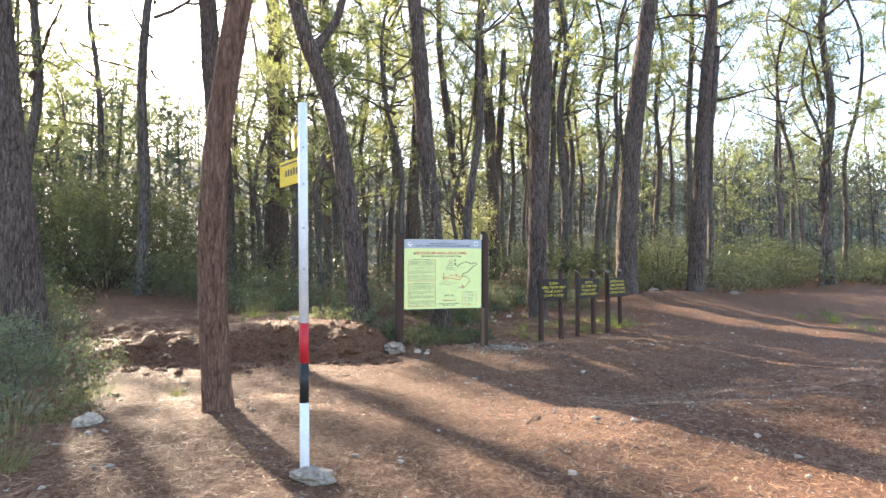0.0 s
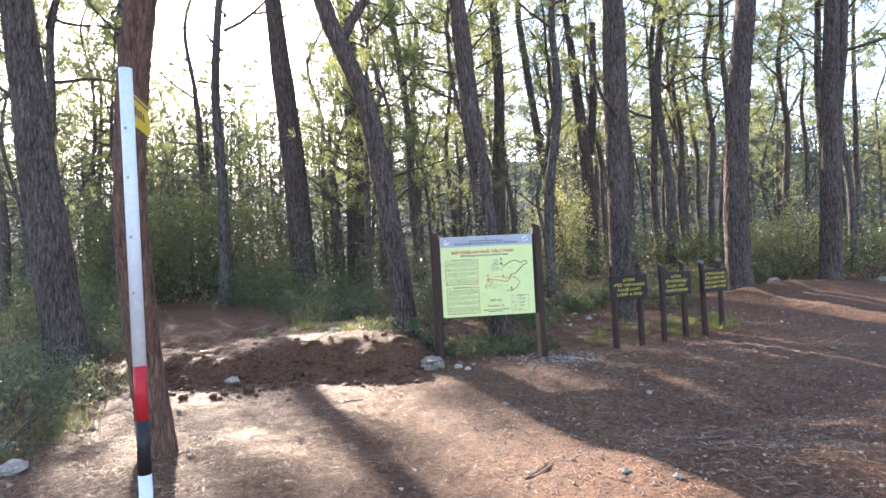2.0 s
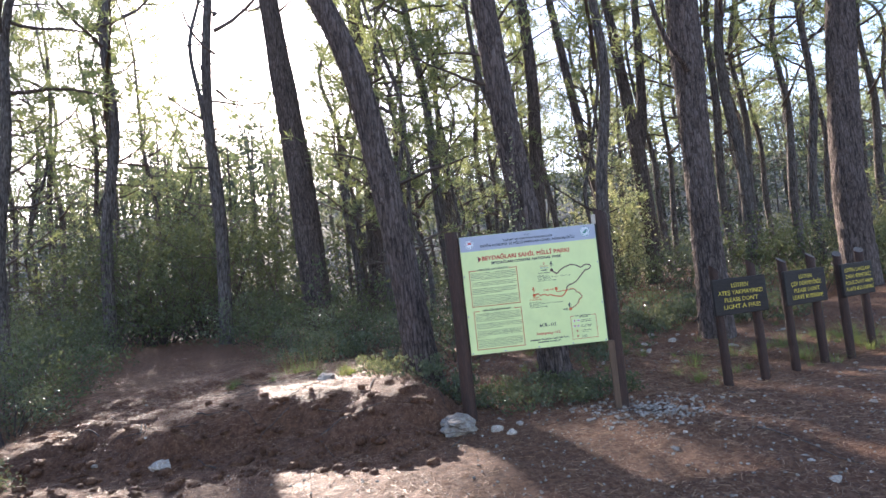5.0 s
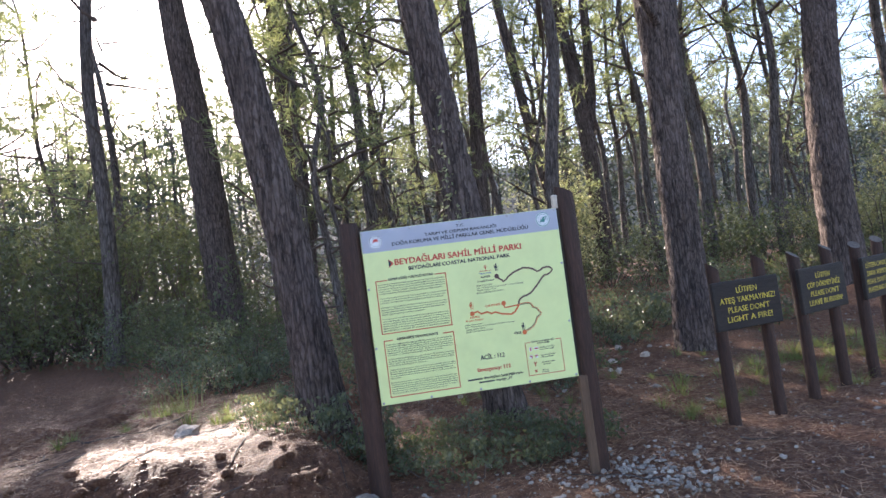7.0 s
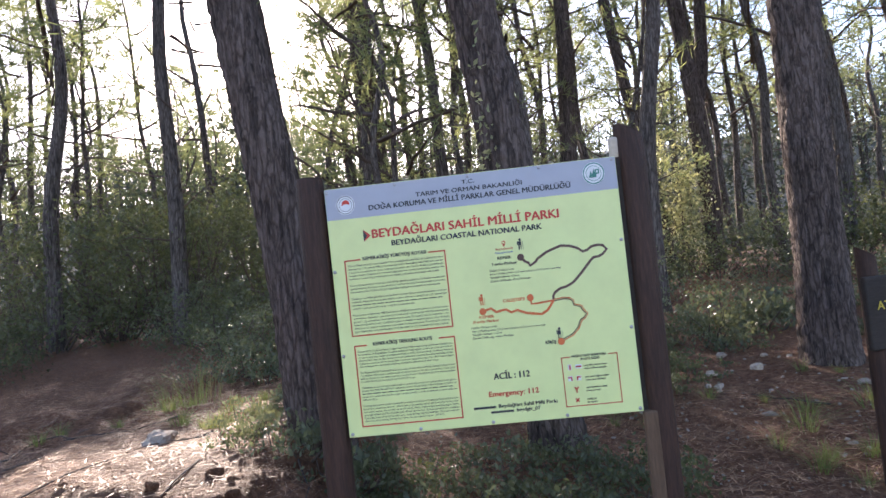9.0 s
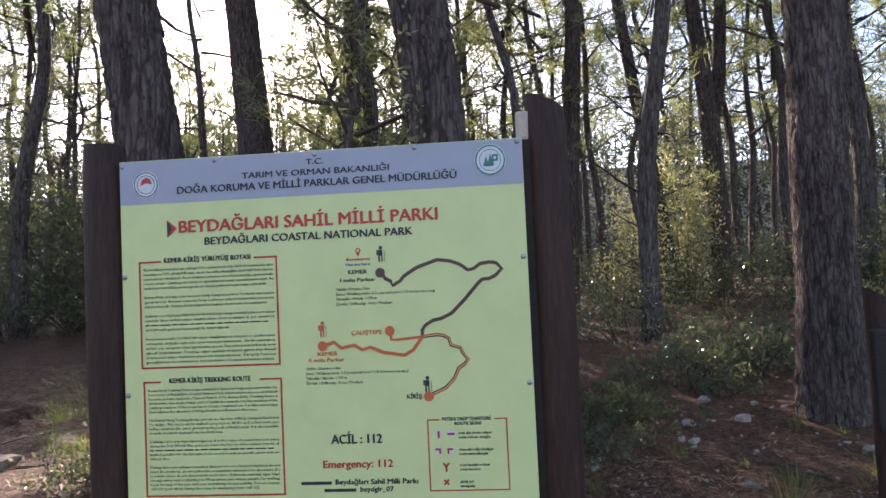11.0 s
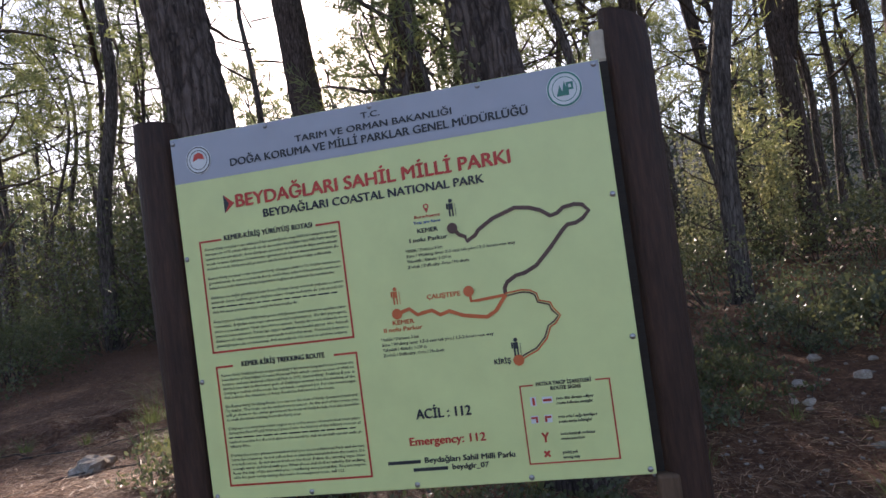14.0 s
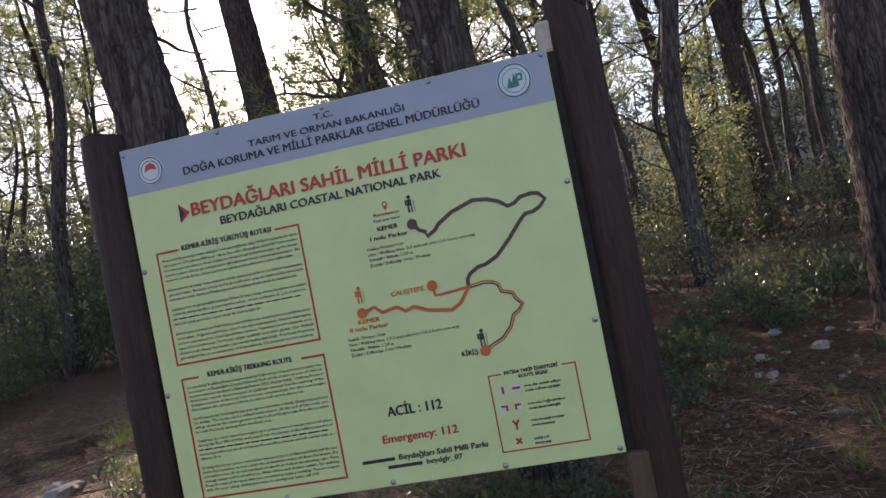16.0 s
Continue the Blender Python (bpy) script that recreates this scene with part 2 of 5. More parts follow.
def quads_of(name, v, material):
    """A mesh of loose quads from an array (n, 4, 3)."""
    n = len(v)
    me = bpy.data.meshes.new(name)
    me.vertices.add(n * 4)
    me.vertices.foreach_set("co", np.ascontiguousarray(v, dtype=np.float32).ravel())
    me.loops.add(n * 4)
    me.loops.foreach_set("vertex_index", np.arange(n * 4, dtype=np.int32))
    me.polygons.add(n)
    me.polygons.foreach_set("loop_start", np.arange(0, n * 4, 4, dtype=np.int32))
    me.update(calc_edges=True)
    me.materials.append(material)
    return me


def child(name, me, parent, label="", m=None, kind=""):
    ob = new(name, me)
    if kind:
        ob["kind"] = kind
    ob.parent = parent
    if m is not None:
        ob.matrix_basis = m
    if label:
        ob["label"] = label
    return ob


def part(name, bm, material, parent, label="", m=None, smooth=False):
    me = bpy.data.meshes.new(name)
    bm.to_mesh(me)
    bm.free()
    if smooth:
        me.shade_smooth()
    me.materials.append(material)
    return child(name, me, parent, label, m)


def root(name, m, label, category, group="", kind=""):
    ob = new(name)
    ob.empty_display_size = 0.1
    ob.matrix_basis = m
    return tagged(ob, label, category, group, kind)


def box_bm(sx, sy, sz, bevel=0.004, at=(0, 0, 0)):
    bm = bmesh.new()
    bmesh.ops.create_cube(bm, size=1, matrix=Matrix.Translation(at) @ Matrix.Diagonal((sx, sy, sz, 1)))
    if bevel:
        bmesh.ops.bevel(bm, geom=bm.edges[:], offset=bevel, segments=2, affect="EDGES", profile=0.5)
    return bm


def tube(verts, faces, pts, radii, n=6, cap=True):
    """Adds a tapered tube along pts to the lists."""
    start = len(verts)
    for i, p in enumerate(pts):
        d = (pts[min(i + 1, len(pts) - 1)] - pts[max(i - 1, 0)]).normalized()
        a = d.cross(Vector((0.31, 0.9, 0.17))).normalized()
        b = d.cross(a)
        for k in range(n):
            ang = 2 * math.pi * k / n
            verts.append(p + (a * math.cos(ang) + b * math.sin(ang)) * radii[i])
    for i in range(len(pts) - 1):
        for k in range(n):
            o, q = start + i * n, (k + 1) % n
            faces.append((o + k, o + q, o + n + q, o + n + k))
    if cap:
        faces.append(tuple(start + (len(pts) - 1) * n + k for k in range(n)))


def crooked(rng, start, direction, length, steps, wild=0.25, lift=0.0):
    pts, d, p = [Vector(start)], Vector(direction).normalized(), Vector(start)
    for _ in range(steps):
        d = (d + Vector((rng.uniform(-wild, wild), rng.uniform(-wild, wild), rng.uniform(-wild, wild) + lift))).normalized()
        p = p + d * (length / steps)
        pts.append(p.copy())
    return pts


# ---- ground ----
def smooth_step(a, b, x):
    t = np.clip((x - a) / (b - a), 0, 1)
    return t * t * (3 - 2 * t)


LATTICE = np.random.RandomState(5).rand(64, 64)


def value_noise(x, y):
    x, y = np.asarray(x, float), np.asarray(y, float)
    i, j = np.floor(x).astype(int), np.floor(y).astype(int)
    u, v = x - i, y - j
    u, v = u * u * (3 - 2 * u), v * v * (3 - 2 * v)
    g = lambda a, b: LATTICE[a % 64, b % 64]
    return (g(i, j) * (1 - u) + g(i + 1, j) * u) * (1 - v) + (g(i, j + 1) * (1 - u) + g(i + 1, j + 1) * u) * v - 0.5


def bell(x, y, cx, cy, rx, ry, turn=0.0):
    c, s = math.cos(turn), math.sin(turn)
    a, b = (x - cx) * c + (y - cy) * s, -(x - cx) * s + (y - cy) * c
    return np.exp(-(a / rx) ** 2 - (b / ry) ** 2)


def height(x, y, fine=True):
    x, y = np.asarray(x, float), np.asarray(y, float)
    h = 0.1 + 0.0 * x
    h = h + 0.17 * bell(x, y, -0.6, 5.2, 2.2, 2.6)
    h = h + 0.1 * smooth_step(7.5, 10.5, y)
    # the trail's terrace, with a broken earth bank in front
    bank = smooth_step(9.45, 10.55, y + 0.7 * value_noise(x * 1.3, y * 1.3) + 0.25 * value_noise(x * 4, y * 4)) * smooth_step(2.5, 1.5, x) * smooth_step(-7, -2.6, x - 0.5 * y + 3)
    rise = 0.3 * smooth_step(10.3, 14.2, y)
    h = h + np.maximum(rise, 0.38 * bank) + 0.08 * bell(x, y, 0.7, 10.9, 1.0, 0.6)
    h = h + 0.35 * smooth_step(14, 22, y) + 0.6 * smooth_step(21, 38, y) + 21 * smooth_step(38, 135, y)
    # the road's shoulder and the raised ledge
    h = h + 0.15 * smooth_step(7.5, 10.5, x) * smooth_step(10.5, 14.3, y) + 0.22 * bell(x, y, 11.0, 14.4, 2.0, 0.5, 0.1)
    h = h + 0.4 * bell(x, y, 7.3, 5.0, 2.3, 0.7, 0.25) + 0.1 * bell(x, y, 4.3, 5.2, 1.6, 0.8, -0.3)
    h = h - 0.2 * bell(x, y, 5.4, 7.0, 2.2, 0.8, 0.2) + 0.1 * smooth_step(9, 22, x) * smooth_step(-6, 6, y)
    h = h + 0.1 * value_noise(x * 0.45, y * 0.45) * smooth_step(0, 1, np.abs(y) + 1)
    if fine:
        h = h + 0.05 * value_noise(x * 1.7, y * 1.7) + 0.03 * value_noise(x * 4.3, y * 4.3) + 0.022 * value_noise(x * 9.1, y * 9.1) + 0.014 * value_noise(x * 21, y * 21)
        h = h + 0.16 * bank * (1 - bank) * 4 * (value_noise(x * 5 + 9, y * 5) + 0.6 * value_noise(x * 12, y * 12))
    return h


def ground_z(x, y):
    return float(height(x, y))


def spaced(lo, hi, step, far, grow=1.16):
    inner = list(np.arange(lo, hi + 1e-6, step))
    out, d = [], step
    p = hi
    while p < far:
        d *= grow
        p += d
        out.append(p)
    left, d, p = [], step, lo
    while p > -far:
        d *= grow
        p -= d
        left.append(p)
    return np.array(left[::-1] + inner + out)


def build_ground():
    xs, ys = spaced(-4.5, 9.5, 0.066, 900), spaced(1.0, 13.6, 0.066, 900)
    gx, gy = np.meshgrid(xs, ys)
    co = np.stack([gx, gy, height(gx, gy)], -1).reshape(-1, 3)
    nx, ny = len(xs), len(ys)
    idx = np.arange(nx * ny).reshape(ny, nx)
    f = np.stack([idx[:-1, :-1], idx[:-1, 1:], idx[1:, 1:], idx[1:, :-1]], -1).reshape(-1, 4).astype(np.int32)
    me = bpy.data.meshes.new("ground")
    me.vertices.add(len(co))
    me.vertices.foreach_set("co", co.astype(np.float32).ravel())
    me.loops.add(f.size)
    me.loops.foreach_set("vertex_index", f.ravel())
    me.polygons.add(len(f))
    me.polygons.foreach_set("loop_start", np.arange(0, f.size, 4, dtype=np.int32))
    me.update(calc_edges=True)
    me.shade_smooth()
    me.materials.append(M_SOIL)
    tagged(new("ground", me), "reddish forest soil strewn with pine needles", "ground", kind="structure")


build_ground()


# ---- pines ----
def trunk_mesh(name, line, radii, rings, seg, relief, material, seed, flare=0.35):
    """A trunk along the points of line; its bark is raised plates with cracks between."""
    pts = [Vector(p) for p in line]
    n = len(pts)
    verts, faces = [], []
    off = seed * 17.3
    for i in range(rings + 1):
        s = i / rings * (n - 1)
        k = min(int(s), n - 2)
        u = s - k
        p0, p1, p2, p3 = pts[max(k - 1, 0)], pts[k], pts[k + 1], pts[min(k + 2, n - 1)]
        c = 0.5 * ((2 * p1) + (p2 - p0) * u + (2 * p0 - 5 * p1 + 4 * p2 - p3) * u * u + (3 * p1 - p0 - 3 * p2 + p3) * u ** 3)
        r = radii[k] * (1 - u) + radii[k + 1] * u
        above = c.z - pts[0].z
        r *= 1 + flare * math.exp(-max(above, 0) / 0.22)
        for j in range(seg):
            a = 2 * math.pi * j / seg
            q = Vector((math.cos(a) * r, math.sin(a) * r, c.z))
            rr = r * (1 + 0.06 * noise.noise(Vector((math.cos(a) * 1.3 + off, math.sin(a) * 1.3, c.z * 0.8))))
            if relief:
                d = noise.voronoi(Vector((q.x / 0.046 + off, q.y / 0.046, q.z / 0.22)) + 1.0 * noise.noise_vector(q * 5) + 0.35 * noise.noise_vector(q * 17))[0]
                rr += relief * (min((d[1] - d[0]) / 0.35, 1.0) - 0.6)
                rr += relief * 0.35 * noise.noise(q * 38)
            verts.append((c.x + math.cos(a) * rr, c.y + math.sin(a) * rr, c.z))
    for i in range(rings):
        for j in range(seg):
            k = (j + 1) % seg
            faces.append((i * seg + j, i * seg + k, (i + 1) * seg + k, (i + 1) * seg + j))
    faces.append(tuple(rings * seg + j for j in range(seg)))
    return mesh_of(name, verts, faces, material)


def needle_quads(centres, ways, per, length, width, rs):
    """Brushes of needles that fan out from each centre along its way."""
    t = len(centres)
    c = np.repeat(np.asarray(centres), per, 0)
    w = np.repeat(np.asarray(ways), per, 0)
    d = w * 0.55 + rs.normal(0, 0.62, (t * per, 3))
    d /= np.linalg.norm(d, axis=1, keepdims=True)
    side = np.cross(d, rs.normal(0, 1, (t * per, 3)))
    side /= np.linalg.norm(side, axis=1, keepdims=True) + 1e-9
    ln = length * rs.uniform(0.6, 1.15, (t * per, 1))
    b = c + rs.normal(0, length * 0.25, (t * per, 3))
    tip = b + d * ln
    h = side * width * 0.5
    return np.stack([b - h, b + h, tip + h * 0.5, tip - h * 0.5], 1)


def crown_meshes(name, seed, low, high, reach, limbs, tufts, per, length, width, dead=8, bare=0.35, dead_from=0.3):
    """Limbs and needles round an upright axis from z = low to z = high."""
    rng, rs = random.Random(seed), np.random.RandomState(seed)
    verts, faces, centres, ways = [], [], [], []
    for i in range(limbs):
        f = (i + rng.random() * 0.8) / limbs
        z = low + (high - low) * f ** 0.85
        a = i * 2.4 + rng.uniform(-0.5, 0.5)
        span = reach * (1.05 - 0.72 * f) * rng.uniform(0.6, 1.2)
        pts = crooked(rng, (0, 0, z), (math.cos(a), math.sin(a), rng.uniform(0.0, 0.5)), span, 6, 0.25, 0.06)
        r0 = 0.012 + 0.016 * span
        tube(verts, faces, pts, [r0 * (1 - 0.14 * q) for q in range(7)], 3, False)
        for _ in range(tufts):
            g = bare + (1 - bare) * rng.random() ** 0.7
            k = min(int(g * 6), 5)
            p = pts[k].lerp(pts[k + 1], g * 6 - k)
            w = (pts[k + 1] - pts[k]).normalized()
            off = Vector((rng.gauss(0, 1), rng.gauss(0, 1), rng.gauss(0.25, 0.7))) * span * 0.14
            if rng.random() < 0.1:
                tube(verts, faces, [p, p + off * 0.5 + Vector((0, 0, 0.02)), p + off], [r0 * 0.4, r0 * 0.3, r0 * 0.15], 3, False)
            centres.append(tuple(p + off))
            ways.append(tuple((w + off * 0.6 + Vector((0, 0, 0.3))).normalized()))
    for i in range(dead):
        z = rng.uniform(low * dead_from, low * 1.05)
        a = rng.uniform(0, 6.28)
        pts = crooked(rng, (0, 0, z), (math.cos(a), math.sin(a), rng.uniform(-0.15, 0.55)), rng.uniform(0.5, 0.75 * reach), 5, 0.32)
        tube(verts, faces, pts, [0.02, 0.016, 0.013, 0.01, 0.007, 0.004], 4)
        for _ in range(1):
            k = rng.randint(1, 4)
            sub = crooked(rng, pts[k], (rng.uniform(-1, 1), rng.uniform(-1, 1), rng.uniform(0, 0.8)), rng.uniform(0.2, 0.7), 3, 0.3)
            tube(verts, faces, sub, [0.009, 0.007, 0.005, 0.003], 3)
    wood = mesh_of("branches", verts, faces, M_TWIG)
    leaf = quads_of("needles", needle_quads(centres, ways, per, length, width, rs), M_NEEDLE) if centres else None
    return wood, leaf


CROWNS = [crown_meshes("crown", 40 + i, 6.2 + 0.4 * i, 13.5, 2.6, 26, 9, 22, 0.2, 0.014, 5, 0.35, 0.85) for i in range(3)]


def near_pine(label, line, radii, seed, crown=0, material=None, relief=0.016, rings=150, seg=56, rise=9.0, spin=0.0, with_crown=True, group="pines at the clearing"):
    """A pine close to the path: the trunk's seen line, then on upwards to a crown."""
    base = Vector(line[0])
    rel = [Vector(p) - base for p in line]
    d = (rel[-1] - rel[-2]).normalized()
    top = rel[-1] + Vector((d.x * 0.5, d.y * 0.5, 1)).normalized() * rise
    tree = root("pine_tree", Matrix.Translation(base), label, "pine tree", group)
    rel[0] = rel[0] - Vector((0, 0, 0.25))
    child("trunk", trunk_mesh("trunk", rel, radii, rings, seg, relief, material or M_BARK, seed), tree)
    n = 5
    upper = [rel[-1].lerp(top, i / n) + Vector((0.12 * math.sin(i * 1.7 + seed), 0.12 * math.cos(i * 1.3 + seed), 0)) * (i > 0) for i in range(n + 1)]
    r = radii[-1]
    child("upper_trunk", trunk_mesh("upper_trunk", upper, [r * (1 - 0.15 * i) for i in range(n + 1)], 24, 20, 0.0, material or M_BARK, seed, 0.0), tree)
    if with_crown:
        wood, leaf = CROWNS[crown]
        shift = Matrix.Translation((rel[-1].x * 0.4 + top.x * 0.6, rel[-1].y * 0.4 + top.y * 0.6, rel[-1].z - 5.5)) @ Matrix.Rotation(spin, 4, "Z")
        child("branchwork", wood, tree, "", shift, "stuff")
        child("foliage", leaf, tree, "", shift, "stuff")
    return tree


def branch_part(tree, pts, r0, r1, n=7, name="branch"):
    verts, faces = [], []
    m = len(pts)
    tube(verts, faces, [Vector(p) for p in pts], [r0 + (r1 - r0) * i / (m - 1) for i in range(m)], n)
    return child(name, mesh_of(name, verts, faces, M_BARK), tree)


def gz(x, y):
    return Vector((x, y, ground_z(x, y)))


def straight(x, y, x2, z2, y2=None, sag=0.0):
    """Base on the ground, then up through a higher point."""
    b = gz(x, y)
    t = Vector((x2, y if y2 is None else y2, z2))
    m = b.lerp(t, 0.5) + Vector((sag, 0, 0))
    return [b, b.lerp(m, 0.5) + Vector((sag * 0.3, 0, 0)), m, m.lerp(t, 0.5) + Vector((sag * 0.3, 0, 0)), t]


# pines that stand at the clearing, from the waymark pole to the road
near_pine("slim reddish pine trunk beside the waymark pole", [gz(-0.4, 6.42), (-0.47, 6.22, 1.45), (-0.45, 6.1, 2.5), (-0.33, 6.02, 3.5), (-0.17, 5.97, 4.5)], [0.139, 0.126, 0.117, 0.113, 0.109], 1, 0, M_BARK_RED, 0.009, rise=8)
near_pine("thick dark pine trunk in shrubs beside the trail", [gz(-3.37, 11.3), (-3.6, 11.3, 2.26), (-3.73, 11.3, 3.39), (-3.84, 11.3, 4.61), (-3.95, 11.3, 5.83)], [0.313, 0.287, 0.27, 0.252, 0.235], 2, 1)
lean_pine = near_pine("leaning pine trunk behind the information board", [gz(1.9, 11.48), (1.76, 11.48, 1.88), (1.59, 11.48, 3.19), (1.36, 11.48, 4.5), (0.86, 11.48, 5.8)], [0.21, 0.185, 0.173, 0.162, 0.15], 3, 2, relief=0.018, rise=7)
branch_part(lean_pine, [(-0.86, 0, 5.0), (-0.72, 0.05, 5.3), (-0.45, 0.05, 5.7), (-0.3, 0, 6.3), (-0.2, 0, 7.2)], 0.1, 0.06, 10, "fork")
near_pine("tall ivy-grown pine trunk behind the information board", [gz(3.56, 11.74), (3.42, 11.74, 2.0), (3.3, 11.74, 3.26), (3.19, 11.74, 4.61), (3.1, 11.74, 5.91)], [0.2, 0.18, 0.172, 0.165, 0.155], 4, 0, relief=0.02)
knot_pine = near_pine("dark furrowed pine trunk behind the small signs", [gz(6.38, 13.2), (6.42, 13.2, 2.0), (6.46, 13.2, 3.4), (6.51, 13.2, 5.0), (6.56, 13.2, 6.6)], [0.26, 0.215, 0.208, 0.243, 0.217], 5, 1, relief=0.024)
branch_part(knot_pine, [(0.1, -0.1, 4.06), (-0.1, -0.3, 4.2), (-0.35, -0.4, 4.5), (-0.5, -0.43, 4.95), (-0.58, -0.42, 5.5)], 0.062, 0.028)
near_pine("dark straight pine trunk beside the road ledge", [gz(9.96, 14.78), (10.0, 14.78, 2.78), (10.19, 14.78, 4.87), (10.48, 14.78, 6.96), (10.83, 14.78, 9.04)], [0.304, 0.27, 0.252, 0.235, 0.217], 6, 2, relief=0.024, rise=6)
fork_pine = near_pine("forked pine trunk by the road", [gz(12.43, 14.96), (12.59, 14.96, 2.65), (12.71, 14.96, 4.35), (12.84, 14.96, 6.09), (13.0, 14.96, 7.74)], [0.261, 0.235, 0.217, 0.191, 0.165], 7, 0, rings=90, seg=36)
branch_part(fork_pine, [(0.17, 0.04, 2.61), (0.37, 0.09, 3.22), (0.54, 0.1, 4.17), (0.83, 0.13, 5.65), (1.0, 0.09, 7.48)], 0.17, 0.11, 12, "fork")
near_pine("pine trunk deeper in the wood beside the trail", [gz(-0.75, 20.43), (-0.82, 20.43, 2.7), (-0.9, 20.43, 4.43), (-1.03, 20.43, 6.26), (-1.2, 20.43, 8.09)], [0.4, 0.374, 0.357, 0.33, 0.304], 8, 1, rings=100, seg=40)
near_pine("upright pine trunk in the undergrowth", [gz(0.75, 23.04), (0.85, 23.04, 3.57), (0.9, 23.04, 5.74), (0.9, 23.04, 7.91), (0.85, 23.04, 10.09)], [0.365, 0.348, 0.322, 0.296, 0.261], 9, 2, rings=100, seg=36)
fork_pine = near_pine("forked pine trunk hung with climbers", [gz(9.57, 23.48), (9.61, 23.48, 2.96), (9.57, 23.48, 5.22), (9.39, 23.48, 7.48), (9.22, 23.48, 9.57)], [0.278, 0.261, 0.235, 0.191, 0.148], 10, 0, rings=60, seg=28, relief=0.012)
branch_part(fork_pine, [(0.09, 0.0, 4.52), (0.3, 0.0, 5.57), (0.43, 0.0, 7.13), (0.54, 0.0, 9.57)], 0.19, 0.12, 12, "fork")
near_pine("grey pine trunk behind the ivy-grown pine", [gz(5.7, 22.61), (5.87, 22.61, 3.48), (6.04, 22.61, 5.91), (6.16, 22.61, 7.83), (6.13, 22.61, 9.83)], [0.235, 0.217, 0.2, 0.183, 0.165], 11, 1, rings=60, seg=28, relief=0.012)
near_pine("thin leaning pine with a sunlit edge", [gz(8.35, 23.04), (8.09, 23.04, 3.04), (7.7, 23.04, 5.65), (7.39, 23.04, 8.09), (7.13, 23.04, 10.43)], [0.183, 0.165, 0.148, 0.139, 0.122], 12, 2, rings=60, seg=24, relief=0.01)

# ---- the wood behind ----
FAR = []
# kind 6 has no crown, so sun and only its pole's shadow reach the clearing
for i in range(7):
    young = 3 <= i < 6
    tree = root("pine_tree", Matrix.Identity(4), "bare pine pole with broken grey branches, crownless to let sun past" if i == 6 else "slender young pine with sparse needles in the wood" if young else "tall thin pine with bare trunk and sparse crown", "pine tree", "pines of the wood")
    hgt = 8.5 + i % 3 if young else 14 + i % 4
    rr = (0.075 + 0.012 * (i % 3)) if young else 0.115 + 0.022 * (i % 4)
    rng = random.Random(60 + i)
    line = [Vector((rng.uniform(-0.12, 0.12) * k, rng.uniform(-0.12, 0.12) * k, hgt * k / 6 - (0.4 if k == 0 else 0))) for k in range(7)]
    child("trunk", trunk_mesh("trunk", line, [rr * (1 - 0.13 * k) for k in range(7)], 24, 10, 0.0, M_BARK_HAZED, 20 + i), tree)
    wood, leaf = crown_meshes("crown", 70 + i, 2.0 if young else 5.5, hgt + 0.3, 2.0 if young else 2.8, 21, 0 if i == 6 else 12 if young else 15, 11 if young else 9, 0.2 if young else 0.26, 0.02 if young else 0.034, 8)
    child("branchwork", wood, tree, "", None, "stuff")
    if i < 6:
        child("foliage", leaf, tree, "", None, "stuff")
    FAR.append(tree)


def sun_lane(x, y):
    """Distance sideways from the lane by which the sun reaches the clearing."""
    return (x - 0.6) * 0.953 + (y - 5.5) * 0.304


# the first five pines are added to shade the shrubs on the left
PLACED = [(-11.0, 25.5, 0), (-12.3, 28.7, 1), (-13.6, 31.8, 2), (-10.4, 22.2, 1), (-14.0, 26.0, 0), (4.5, 18.0), (-6.15, 29.3, 6), (-0.3, 27.8), (-6.4, 20.9), (-6.3, 16.5), (1.7, 26.1), (3.7, 28.7), (-3.1, 20.0, 6), (-8.3, 25.2),
          (22.1, 18.0), (21.9, 20.0), (18.0, 24.0), (11.0, 20.2), (15.3, 17.6), (-7.2, 11.7), (-7.5, 14.8), (12.1, 23.0), (14.3, 25.2), (4.7, 26.1), (2.9, 20.9), (16.3, 20.0), (19.6, 16.5)]
# pines added to keep the sun off the board and the plants behind it
PLACED += [(2.2, 18.5, 3), (0.3, 21.0, 4), (-0.6, 28.5, 5), (2.1, 22.8, 4), (3.0, 26.0, 1)]
# pines added to shade the left edge of the clearing
PLACED += [(-8.6, 20.0, 3), (-9.7, 23.4, 4), (-8.9, 26.0, 5), (-9.8, 27.4, 1), (-10.9, 30.6, 2), (-9.2, 32.0, 0)]
for i in range(16):
    lane, far = -7 + i, 46 + (i * 7) % 26
    PLACED.append((0.6 + lane * 0.953 - far * 0.304, 5.5 + lane * 0.304 + far * 0.953, i % 3))
# young pines added so that their crowns shade the ground round the board
PLACED += [(1.25, 19.2, 5), (1.9, 17.6, 3), (3.3, 20.6, 4), (1.0, 24.8, 3), (0.2, 25.2, 5), (4.6, 22.5, 3), (6.9, 20.2, 4)]
for i in range(14):
    lane, far = -3.2 + i * 0.62, 37 + (i * 5) % 12
    PLACED.append((0.6 + lane * 0.953 - far * 0.304, 5.5 + lane * 0.304 + far * 0.953, 3 + i % 3))
